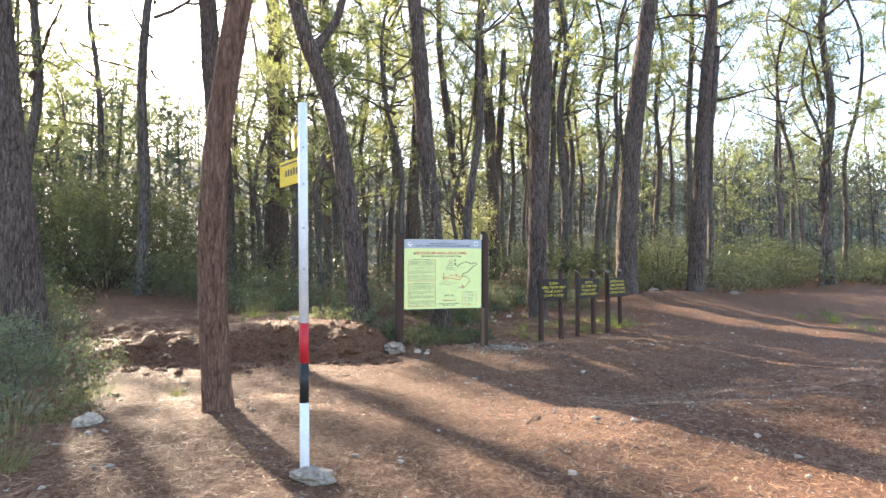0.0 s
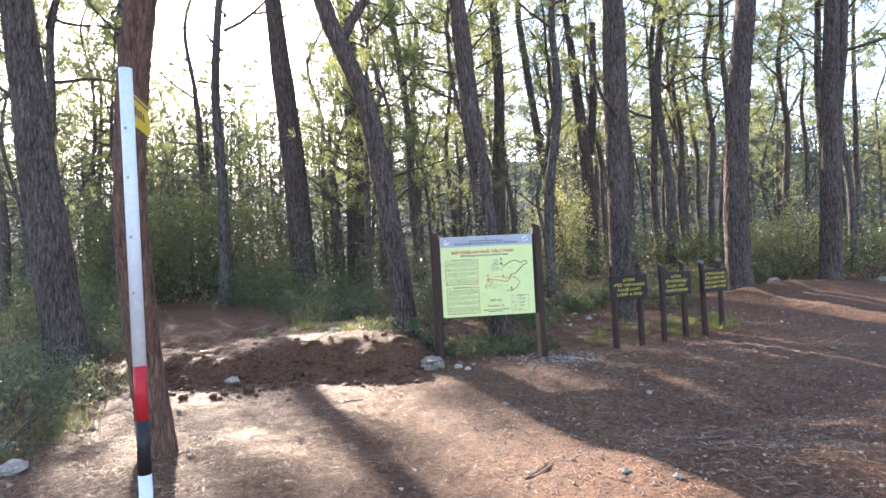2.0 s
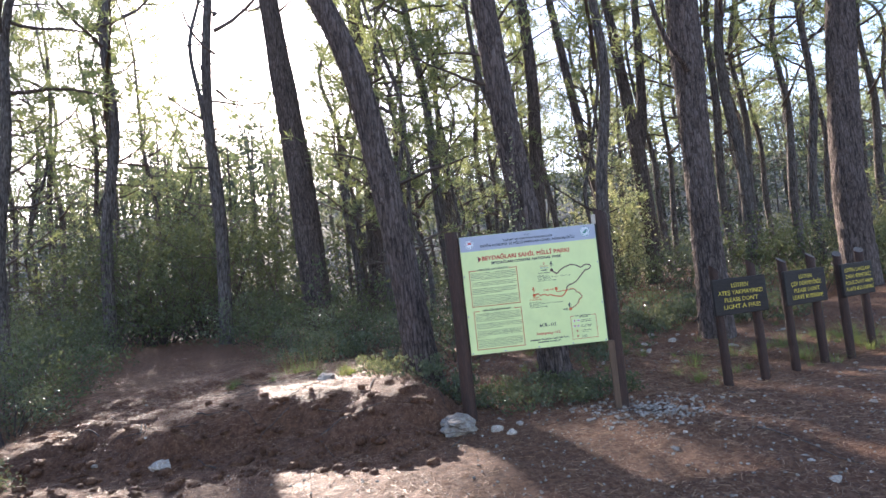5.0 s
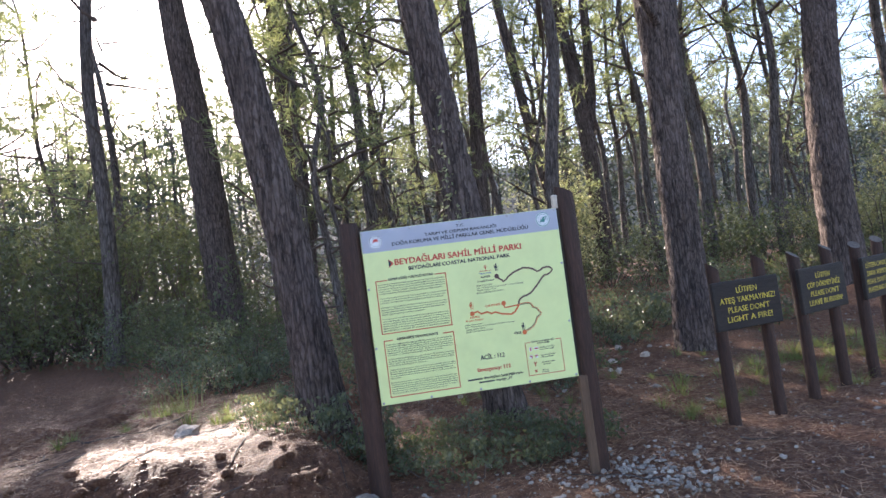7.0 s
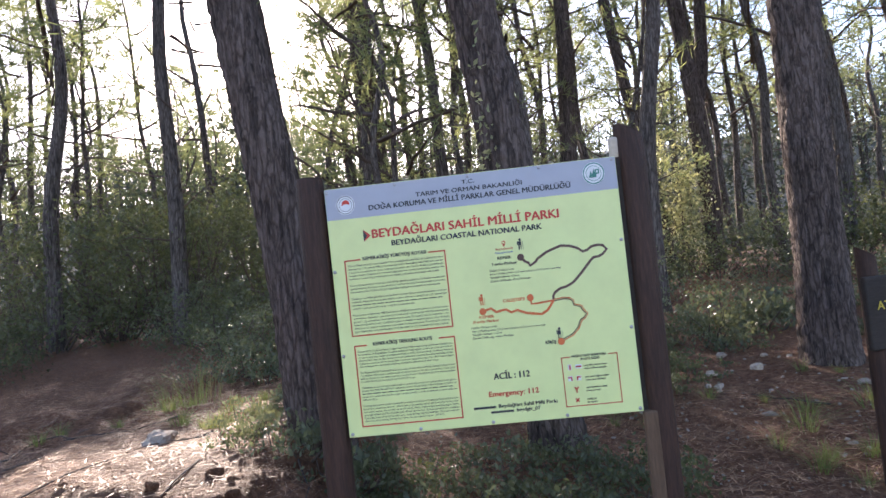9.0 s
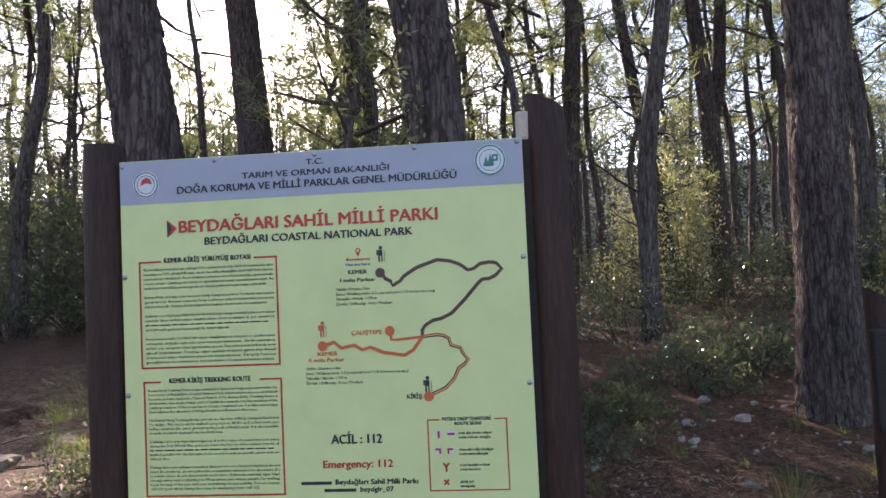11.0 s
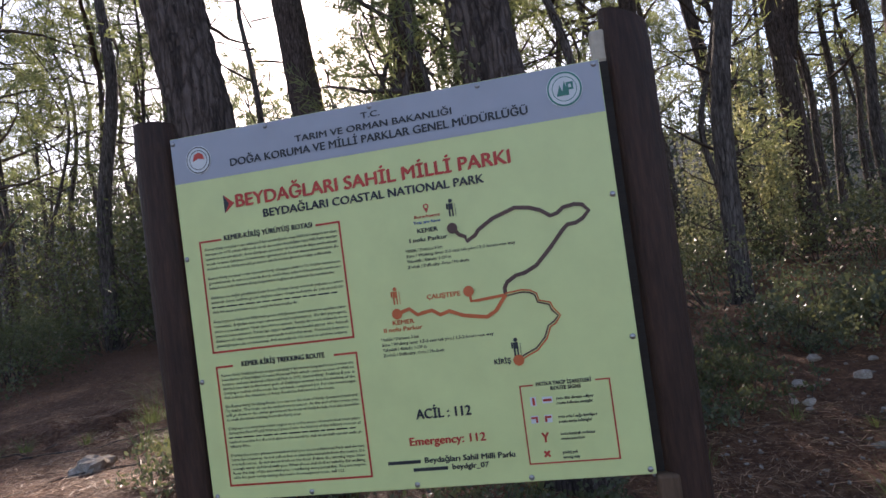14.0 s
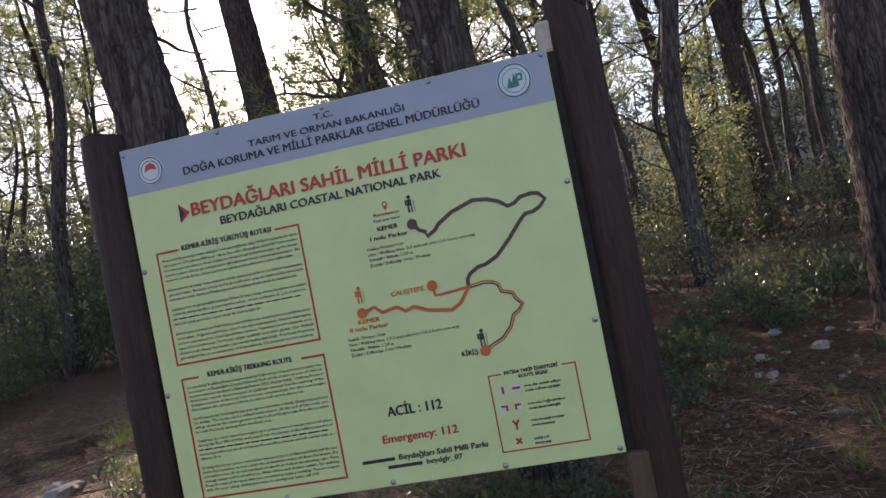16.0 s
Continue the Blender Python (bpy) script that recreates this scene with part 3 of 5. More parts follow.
# tall pines between the signs and the road
PLACED += [(6.2, 17.5, 2), (9.5, 27.5, 0), (12.5, 19.5, 1), (10.8, 22.3, 2), (5.4, 24.5, 0), (6.6, 31.0, 1), (13.0, 29.5, 2), (11.9, 36.0, 0), (16.5, 24.5, 1), (8.0, 33.5, 0), (11.5, 26.5, 1), (13.6, 22.0, 2), (16.0, 28.5, 0), (10.6, 31.0, 2), (18.6, 31.5, 1), (14.2, 34.0, 0), (21.5, 27.0, 2), (7.6, 27.8, 1), (20.0, 37.0, 0), (24.5, 33.0, 1), (8.8, 36.5, 2)]
SPOTS = list(PLACED)
TAKEN = [(1.8, 11.5), (3.5, 11.7), (6.7, 13.7), (9.9, 14.8), (12.4, 15.0), (-0.8, 20.4), (0.8, 23.0), (9.6, 23.5), (5.7, 22.6), (8.3, 23.0), (8.3, 17.8), (-3.4, 11.3)]
rng = random.Random(11)
tries = 0
while len(SPOTS) < 168 and tries < 40000:
    tries += 1
    near = len(SPOTS) < 130
    x, y = (rng.uniform(-26, 42), rng.uniform(18, 46)) if near else (rng.uniform(-60, 85), rng.uniform(30, 85))
    if (x > 14 and y < 13 + 0.3 * x) or (y < 26 and abs(x - np.interp(y, (9, 16, 26), (-1.0, -2.6, -6.0))) < 2.2):
        continue
    k = rng.choice((0, 1, 2, 0, 1, 2, 3, 4, 5))
    far = math.hypot(x - 0.6, y - 5.5)
    if 10.6 < sun_lane(x, y) < 13.2 and y < 55:
        continue
    if (-2.6 < sun_lane(x, y) < 4.2 and far < 27) or (k < 3 and -3.9 < sun_lane(x, y) < 5.4 and far < 44):
        continue
    if min((x - s[0]) ** 2 + (y - s[1]) ** 2 for s in SPOTS) < (1.8 if y < 40 else 2.6) ** 2 or min((x - a) ** 2 + (y - b) ** 2 for a, b in TAKEN) < 2.2:
        continue
    SPOTS.append((x, y, k))
# unseen pines, added to close the clearing behind and beside the walker
for k in range(15):
    a = radians(165 + k * 16.5)
    d = rng.uniform(14, 26)
    SPOTS.append((2 + d * math.cos(a), 4 + d * math.sin(a), rng.randrange(6)))
used = set()
for spot in SPOTS:
    x, y = spot[:2]
    k = spot[2] if len(spot) > 2 else rng.randrange(3)
    s = rng.uniform(0.85, 1.2)
    m = Matrix.Translation((x, y, ground_z(x, y))) @ Matrix.Rotation(rng.uniform(-0.05, 0.05), 4, "X") @ Matrix.Rotation(rng.uniform(-0.06, 0.06), 4, "Y") @ Matrix.Rotation(rng.uniform(0, 6.28), 4, "Z") @ Matrix.Diagonal((s, s, s, 1))
    if k not in used:
        FAR[k].matrix_basis = m
        used.add(k)
    else:
        copy_thing(FAR[k], m).matrix_basis = m


def far_woods(count=560):
    """The wooded slope beyond: thin trunks and sprays of needles, too many to tell apart."""
    rng, rs = random.Random(31), np.random.RandomState(31)
    leaves, stems = [], []
    for _ in range(count):
        y = 42 + 88 * rng.random() ** 1.2
        x = rng.uniform(-0.95, 1.15) * (y + 10)
        z = float(height(x, y, False))
        hgt = rng.uniform(7, 12)
        n = 41
        # boughs: flat sprays that hang in layers round the stem
        f = rs.rand(n) ** 0.8
        r = (2.5 - 1.8 * f) * np.sqrt(rs.rand(n))
        a = rs.rand(n) * 6.2832
        c = np.stack([x + r * np.cos(a), y + r * np.sin(a), z + 0.5 + f * hgt], 1)
        c = np.repeat(c, 7, 0) + rs.normal(0, 1, (n * 7, 3)) * (0.42, 0.42, 0.16)
        leaves.append(needle_quads(c, np.stack([np.cos(np.repeat(a, 7)), np.sin(np.repeat(a, 7)), np.full(n * 7, 0.3)], 1), 1, 0.42, 0.15, rs))
        w = rng.uniform(0.07, 0.16)
        lean = rng.uniform(-0.7, 0.7)
        for dx, dy in ((w, 0), (0, w)):
            stems.append(np.array([[(x - dx, y - dy, z - 0.5), (x + dx, y + dy, z - 0.5), (x + dx * 0.4 + lean, y + dy * 0.4, z + hgt), (x - dx * 0.4 + lean, y - dy * 0.4, z + hgt)]]))
    tagged(new("far_woods", quads_of("far_woods", np.concatenate(leaves), M_HAZED_LEAF)), "dense far pine wood on the rising slope", "woods", kind="stuff")
    tagged(new("far_trunks", quads_of("far_trunks", np.concatenate(stems), M_BARK_HAZED)), "thin far pine trunks on the rising slope", "woods", kind="stuff")


far_woods()


# ---- shrubs ----
def leaf_quads(centres, size, rs, up=0.4):
    n = len(centres)
    d = rs.normal(0, 1, (n, 3)) + np.array([0, 0, up])
    d /= np.linalg.norm(d, axis=1, keepdims=True)
    side = np.cross(d, rs.normal(0, 1, (n, 3)))
    side /= np.linalg.norm(side, axis=1, keepdims=True) + 1e-9
    ln = size * rs.uniform(0.6, 1.3, (n, 1))
    c = np.asarray(centres)
    mid = c + d * ln * 0.5
    return np.stack([c, mid + side * ln * 0.26, c + d * ln, mid - side * ln * 0.26], 1)


def bush_meshes(seed, rx, rz, leaves, size, material, clumps=34, stems=14, lean=0.0):
    """Stems that fork from the ground into clumps of leaves."""
    rng, rs = random.Random(seed), np.random.RandomState(seed)
    verts, faces, cs = [], [], []
    for i in range(clumps):
        a, r, h = rng.uniform(0, 6.28), rx * math.sqrt(rng.random()), rng.random()
        z = rz * (0.12 + 0.85 * h * (1 - 0.55 * (r / rx) ** 2))
        c = Vector((math.cos(a) * r + lean * z, math.sin(a) * r, z))
        if i < stems:
            p = crooked(rng, (c.x * 0.12, c.y * 0.12, -0.1), (c.x, c.y, z * 1.3), c.length, 4, 0.18)
            p[-1] = c
            tube(verts, faces, p, [0.014, 0.011, 0.009, 0.006, 0.003], 4)
        spread = np.array([0.13 * rx, 0.13 * rx, 0.075 * rz]) * rng.uniform(0.6, 1.4)
        cs.append(rs.normal(0, 1, (leaves // clumps, 3)) * spread + np.array(c))
    cs = np.concatenate(cs)
    cs[:, 2] = np.abs(cs[:, 2])
    return mesh_of("stems", verts, faces, M_TWIG), quads_of("leaves", leaf_quads(cs, size, rs), material)


def bush(label, meshes, m, group="", category="shrub"):
    ob = root("shrub", m, label, category, group)
    child("twigwork", meshes[0], ob, "", None, "stuff")
    child("foliage", meshes[1], ob, "", None, "stuff")
    return ob


BUSHES = [bush_meshes(90, 0.9, 1.0, 1500, 0.055, M_LEAF, 46), bush_meshes(91, 1.2, 1.35, 1700, 0.062, M_LEAF, 52), bush_meshes(92, 0.7, 0.8, 1500, 0.042, M_LEAF_GREY, 40), bush_meshes(93, 1.0, 1.15, 1500, 0.058, M_LEAF_GREY, 46),
          bush_meshes(94, 0.8, 1.9, 2400, 0.05, M_BROOM, 46), bush_meshes(95, 1.2, 1.4, 1000, 0.08, M_LEAF, 44), bush_meshes(96, 1.4, 1.9, 1200, 0.085, M_LEAF, 50), bush_meshes(97, 1.0, 2.0, 1000, 0.075, M_LEAF_GREY, 46)]
THICKET = bush_meshes(103, 1.4, 2.3, 3600, 0.055, M_LEAF, 60, 26)
BUSH_LABELS = ["dense green evergreen shrub of the undergrowth", "large rounded dark green shrub under the pines", "low shrub with small glossy leaves", "leafy greyish green shrub on the forest floor", "tall pale yellowish broom shrub",
               "dark green shrub deep in the wood", "tall dark evergreen shrub deep in the wood", "tall loose greyish shrub deep in the wood"]


def edge_of_wood(x):
    """How far the open ground reaches at x."""
    return float(np.interp(x, (-4, -1.9, 0, 1.5, 3, 4.5, 6, 8, 10, 12, 16, 30, 60), (2, 8.5, 14.6, 14.2, 13.0, 14.8, 15.6, 16.0, 15.6, 15.3, 15.2, 16.5, 22)))


def on_trail(x, y):
    return 9 < y < 26 and abs(x - np.interp(y, (9, 13, 16, 20, 26), (-1.0, -1.8, -2.6, -3.8, -6.0))) < np.interp(y, (9, 13, 16, 20, 26), (2.0, 2.0, 2.0, 1.5, 0.8))


spots = []
rng = random.Random(21)
tries = 0
while len(spots) < 360 and tries < 30000:
    tries += 1
    x, y = (rng.uniform(-9, 27), rng.uniform(3, 21)) if len(spots) < 125 else (rng.uniform(-32, 52), rng.uniform(17, 58))
    if y < edge_of_wood(x) or on_trail(x, y) or x < -1.9 and y < 4:
        continue
    if min([(x - a) ** 2 + (y - b) ** 2 for a, b, _ in spots] or [9]) < ((1.5 if 3 < x < 9 else 0.7) if y < 20 else 1.3) or min((x - a) ** 2 + (y - b) ** 2 for a, b in TAKEN) < 0.4:
        continue
    spots.append((x, y, rng.choice((0, 1, 3, 3, 2)) if y < 19 else rng.choice((5, 5, 5, 6, 6, 7))))
deep = []
for x, y, k in spots:
    s = rng.uniform(0.6, 1.0) * (1.35 if x > 8.5 else 1) if y < 19 else rng.uniform(0.8, 1.35)
    m = Matrix.Translation((x, y, ground_z(x, y) - 0.03)) @ Matrix.Rotation(rng.uniform(0, 6.28), 4, "Z") @ Matrix.Diagonal((s, s, s * rng.uniform(0.8, 1.15), 1))
    if y < 30:
        bush(BUSH_LABELS[k], BUSHES[k], m, "undergrowth shrubs")
    else:
        co = np.empty(len(BUSHES[k][1].vertices) * 3, dtype=np.float32)
        BUSHES[k][1].vertices.foreach_get("co", co)
        deep.append((co.reshape(-1, 3) @ np.array(m.to_3x3()).T + np.array(m.translation)).reshape(-1, 4, 3)[::2])
tagged(new("deep_undergrowth", quads_of("deep_undergrowth", np.concatenate(deep), M_LEAF)), "dark green shrubs deep in the wood", "undergrowth", kind="stuff")
for x, y, k, s in ((-2.35, 7.2, 0, 0.95), (-2.5, 5.7, 2, 1.1), (-2.7, 8.5, 3, 0.9), (-2.3, 9.3, 2, 0.8)):
    bush(BUSH_LABELS[k], BUSHES[k], Matrix.Translation((x, y, ground_z(x, y) - 0.03)) @ Matrix.Rotation(y, 4, "Z") @ Matrix.Diagonal((s, s, s, 1)), "undergrowth shrubs")
# shrubs that crowd the trail
for x, y, k, s in ((-3.9, 12.6, 0, 1.05), (-4.3, 13.9, 1, 1.0), (-4.9, 15.3, 3, 1.1), (-5.5, 16.8, 1, 1.1), (-6.3, 18.3, 0, 1.3), (-3.3, 11.9, 2, 0.9), (0.2, 15.6, 3, 0.95), (-0.9, 17.0, 0, 1.1), (-1.6, 18.4, 1, 0.95), (-2.4, 19.7, 3, 1.2), (5.7, 14.4, 3, 0.75), (7.6, 14.4, 3, 0.9)):
    bush(BUSH_LABELS[k], BUSHES[k], Matrix.Translation((x, y, ground_z(x, y) - 0.03)) @ Matrix.Rotation(y * 3, 4, "Z") @ Matrix.Diagonal((s, s, s, 1)), "undergrowth shrubs")
# tall shrubs where the trail bends out of sight, added at this height to shade it
for x, y, s in ((-4.4, 22.4, 2.0), (-5.6, 22.0, 1.9), (-6.6, 23.4, 2.0), (-3.2, 22.0, 1.8), (-2.0, 22.6, 1.7), (-7.4, 21.8, 1.6), (-5.2, 24.6, 2.2), (-3.6, 24.2, 2.1)):
    bush("tall dark evergreen shrub where the trail bends", THICKET, Matrix.Translation((x, y, ground_z(x, y) - 0.05)) @ Matrix.Rotation(x * 3, 4, "Z") @ Matrix.Diagonal((s, s, s, 1)), "shrubs at the trail bend")
# the sunlit broom between the two road pines
for dx, dy, s in ((0, 0, 1.35), (0.9, 0.5, 1.1), (-0.7, 0.6, 1.0)):
    x, y = 12.4 + dx, 16.6 + dy
    bush("tall sunlit yellowish broom shrub by the road", BUSHES[4], Matrix.Translation((x, y, ground_z(x, y) - 0.03)) @ Matrix.Rotation(dx * 3, 4, "Z") @ Matrix.Diagonal((s, s, s, 1)), "sunlit brooms")


# ---- information board ----
BX, BY, BZ = 2.364, 10.067, 2.06
BOARD_TURN, BOARD_LEAN = -0.0283, 0.0213
BW, BH = 1.4, 1.18


def flat(name, shapes, material, parent, lift, label=""):
    """Flat outlines in the board's plane: u to the right, v down from its top corner."""
    verts, faces = [], []
    for outline in shapes:
        n = len(verts)
        verts += [(u, -lift, -v) for u, v in outline]
        faces.append(tuple(range(n, n + len(outline))))
    return child(name, mesh_of(name, verts, faces, material, False), parent, label)


def bar(u0, v0, u1, v1):
    return [(u0, v1), (u1, v1), (u1, v0), (u0, v0)]


def disc(u, v, r, n=28):
    return [(u + r * math.cos(-6.2832 * k / n), v + r * math.sin(-6.2832 * k / n)) for k in range(n)]


def ring(u, v, r, w, n=32):
    out = []
    for k in range(n):
        a, b = -6.2832 * k / n, -6.2832 * (k + 1) / n
        out.append([(u + r * math.cos(a), v + r * math.sin(a)), (u + r * math.cos(b), v + r * math.sin(b)),
                    (u + (r - w) * math.cos(b), v + (r - w) * math.sin(b)), (u + (r - w) * math.cos(a), v + (r - w) * math.sin(a))])
    return out


def stroke(pts, w, shift=0.0):
    """Short bars with mitred joints along a line."""
    left, right = [], []
    for i, (u, v) in enumerate(pts):
        a, b = pts[max(i - 1, 0)], pts[min(i + 1, len(pts) - 1)]
        du, dv = b[0] - a[0], b[1] - a[1]
        k = math.hypot(du, dv) or 1
        nu, nv = -dv / k, du / k
        left.append((u + nu * (w / 2 + shift), v + nv * (w / 2 + shift)))
        right.append((u + nu * (shift - w / 2), v + nv * (shift - w / 2)))
    return [[left[i], left[i + 1], right[i + 1], right[i]] for i in range(len(pts) - 1)]


def letters(text, fine, bold):
    cu = bpy.data.curves.new("letters", "FONT")
    cu.body = text
    cu.resolution_u = fine
    cu.offset = bold
    cu.align_x = "LEFT"
    ob = bpy.data.objects.new("letters", cu)
    scene.collection.objects.link(ob)
    me = ob.to_mesh()
    co = [v.co.copy() for v in me.vertices]
    fs = [tuple(p.vertices) for p in me.polygons]
    ob.to_mesh_clear()
    bpy.data.objects.remove(ob)
    bpy.data.curves.remove(cu)
    return co, fs


def lettering(name, lines, material, parent, lift, fine=2, bold=0.01, label=""):
    """Lines of (text, u0, u1, v, cap): from u0 to u1 on the baseline v, with capitals of that height. Bold: two more strikes beside the first."""
    verts, faces = [], []
    for text, u0, u1, v, cap in lines:
        co, fs = letters(text, fine, 0.0)
        if not co:
            continue
        lo, hi = min(c.x for c in co), max(c.x for c in co)
        sx = (u1 - u0) / (hi - lo)
        sy = cap / 0.7 if cap else sx
        for k in range(3 if bold >= 0.008 else 2 if bold >= 0.006 else 1):
            n, du, dv = len(verts), (0, 0.035, -0.035)[k] * sy, (0, 0.02, -0.02)[k] * sy
            verts += [(u0 + (c.x - lo) * sx + du, -lift - 0.0003 * k, -v + c.y * sy + dv) for c in co]
            faces += [tuple(n + i for i in f) for f in fs]
    return child(name, mesh_of(name, verts, faces, material, False), parent, label)


def split_post(name, parent, x, y, top, r, label, slant=0.05, deep=0.5, sides=20):
    """A round stained post with a slanted sawn top, sunk in the ground."""
    z0 = ground_z(parent.location.x + x, parent.location.y + y) - deep - parent.location.z
    verts, faces = [], []
    rows = 26
    for i in range(rows + 1):
        z = z0 + (top - z0) * i / rows
        for j in range(sides):
            a = 6.2832 * j / sides
            rr = r * (1 + 0.05 * noise.noise(Vector((math.cos(a) * 1.5 + x * 9, math.sin(a) * 1.5, z * 1.2))) + 0.02 * noise.noise(Vector((math.cos(a) * 9, math.sin(a) * 9, z * 2 + x))))
            up = slant * math.cos(a) if i == rows else 0
            if i == rows:
                rr *= 0.93
            verts.append((x + math.cos(a) * rr, y + math.sin(a) * rr, z + up))
    for i in range(rows):
        for j in range(sides):
            k = (j + 1) % sides
            faces.append((i * sides + j, i * sides + k, (i + 1) * sides + k, (i + 1) * sides + j))
    post = child(name, mesh_of(name, verts, faces, M_POST), parent, label)
    capv = verts[-sides:]
    child("sawn_top", mesh_of("sawn_top", [(v[0], v[1], v[2] + 0.001) for v in capv], [tuple(range(sides))], M_CUT, False), post, "weathered sawn end")
    return post


LEAN = Matrix.Translation((BX, BY, BZ)) @ Matrix.Rotation(BOARD_TURN, 4, "Z") @ Matrix.Rotation(BOARD_LEAN, 4, "X") @ Matrix.Diagonal((0.981, 1, 1, 1))
board = root("information_board", LEAN, "pale green park information board with trail map on brown posts", "information board")
part("panel", box_bm(BW, 0.022, BH, 0.003, (BW / 2, 0.0, -BH / 2)), M_PANEL, board, "pale green printed sheet panel")
flat("header_band", [bar(0.002, 0.002, BW - 0.002, 0.15)], M_HEADER, board, 0.0118, "grey printed header band")
part("back_board", box_bm(BW + 0.05, 0.03, BH + 0.004, 0.004, (BW / 2 + 0.027, 0.028, -BH / 2 - 0.003)), M_DARKWOOD, board, "dark backing board")
split_post("post", board, -0.078, 0.03, 0.065, 0.07, "dark brown round post", 0.0)
split_post("post", board, BW + 0.085, 0.05, 0.125, 0.07, "dark brown round post with slanted top", -0.03)
part("stake", box_bm(0.066, 0.04, 1.0, 0.01, (BW + 0.03, 0.0, -BH - 0.5)), M_RAWWOOD, board, "weathered grey-brown wooden stake")
part("stake_end", box_bm(0.05, 0.03, 0.1, 0.012, (BW + 0.008, 0.03, 0.045)), M_SUNLIT_CUT, board, "pale sawn end of the stake, coloured as sunlit")
for u, v in ((0.012, 0.017), (0.345, 0.013), (0.698, 0.013), (1.04, 0.012), (1.383, 0.012), (1.386, 0.386), (1.386, 0.791), (1.384, 1.165),
             (1.045, 1.167), (0.695, 1.167), (0.348, 1.167), (0.017, 1.165), (0.012, 0.396), (0.012, 0.795)):
    bm = bmesh.new()
    bmesh.ops.create_uvsphere(bm, u_segments=12, v_segments=6, radius=0.0085, matrix=Matrix.Translation((u, -0.0125, -v)) @ Matrix.Diagonal((1, 0.55, 1, 1)))
    part("bolt", bm, M_BOLT, board, "", None, True)
L1, L2 = 0.0132, 0.0146
lettering("header_lettering", [("T.C.", 0.668, 0.728, 0.046, 0.018), ("TARIM VE ORMAN BAKANLIĞI", 0.442, 0.952, 0.081, 0.02), ("DOĞA KORUMA VE MİLLİ PARKLAR GENEL MÜDÜRLÜĞÜ", 0.21, 1.178, 0.12, 0.024)], M_INK, board, L1, 3, 0.01)
lettering("title_lettering", [("BEYDAĞLARI SAHİL MİLLİ PARKI", 0.213, 1.108, 0.252, 0.04)], M_RED, board, L1, 4, 0.012, "red title lettering")
lettering("subtitle_lettering", [("BEYDAĞLARI COASTAL NATIONAL PARK", 0.303, 1.022, 0.297, 0.025)], M_INK, board, L1, 3, 0.01)
flat("title_arrow", [[(0.17, 0.266), (0.206, 0.238), (0.17, 0.208)]], M_RED, board, L1)
flat("title_arrow_shade", [[(0.17, 0.266), (0.188, 0.238), (0.17, 0.208)]], M_INK, board, L2)
# the two round emblems
flat("emblem", [disc(0.098, 0.083, 0.046)], M_WHITEINK, board, L1, "white round emblem with red leaf shape")
flat("emblem_ring", ring(0.098, 0.083, 0.043, 0.003) + ring(0.098, 0.083, 0.032, 0.002), M_INK, board, L2)
flat("emblem_leaf", [[(0.078, 0.086), (0.098, 0.078), (0.12, 0.083), (0.115, 0.066), (0.1, 0.058), (0.084, 0.066)]], M_RED, board, L2)
flat("emblem", [disc(1.292, 0.068, 0.052)], M_WHITEINK, board, L1, "white round emblem with teal ring")
flat("emblem_ring", ring(1.292, 0.068, 0.05, 0.005) + ring(1.292, 0.068, 0.036, 0.002), M_TEAL, board, L2)
flat("emblem_trees", [[(1.268, 0.087), (1.29, 0.087), (1.279, 0.055)], [(1.282, 0.087), (1.304, 0.087), (1.293, 0.045)], bar(1.298, 0.05, 1.304, 0.087), bar(1.304, 0.05, 1.318, 0.056), bar(1.312, 0.056, 1.318, 0.07), bar(1.304, 0.066, 1.318, 0.072)], M_TEAL, board, L2)
# framed texts
w = 0.006
flat("text_frame", [bar(0.063, 0.345, 0.063 + w, 0.708), bar(0.063, 0.702, 0.555, 0.708), bar(0.549, 0.345, 0.555, 0.708), bar(0.063, 0.345, 0.144, 0.345 + w), bar(0.474, 0.345, 0.555, 0.345 + w)], M_RED, board, L1, "red frame line")
flat("text_frame", [bar(0.068, 0.75, 0.068 + w, 1.135), bar(0.068, 1.129, 0.557, 1.135), bar(0.551, 0.75, 0.557, 1.135), bar(0.068, 0.75, 0.13, 0.75 + w), bar(0.48, 0.75, 0.557, 0.75 + w)], M_RED, board, L1, "red frame line")
lettering("text_heading", [("KEMER-KİRİŞ YÜRÜYÜŞ ROTASI", 0.155, 0.462, 0.352, 0.016)], M_INK, board, L1, 2, 0.008)
lettering("text_heading", [("KEMER-KİRİŞ TREKKING ROUTE", 0.162, 0.448, 0.757, 0.016)], M_INK, board, L1, 2, 0.008)
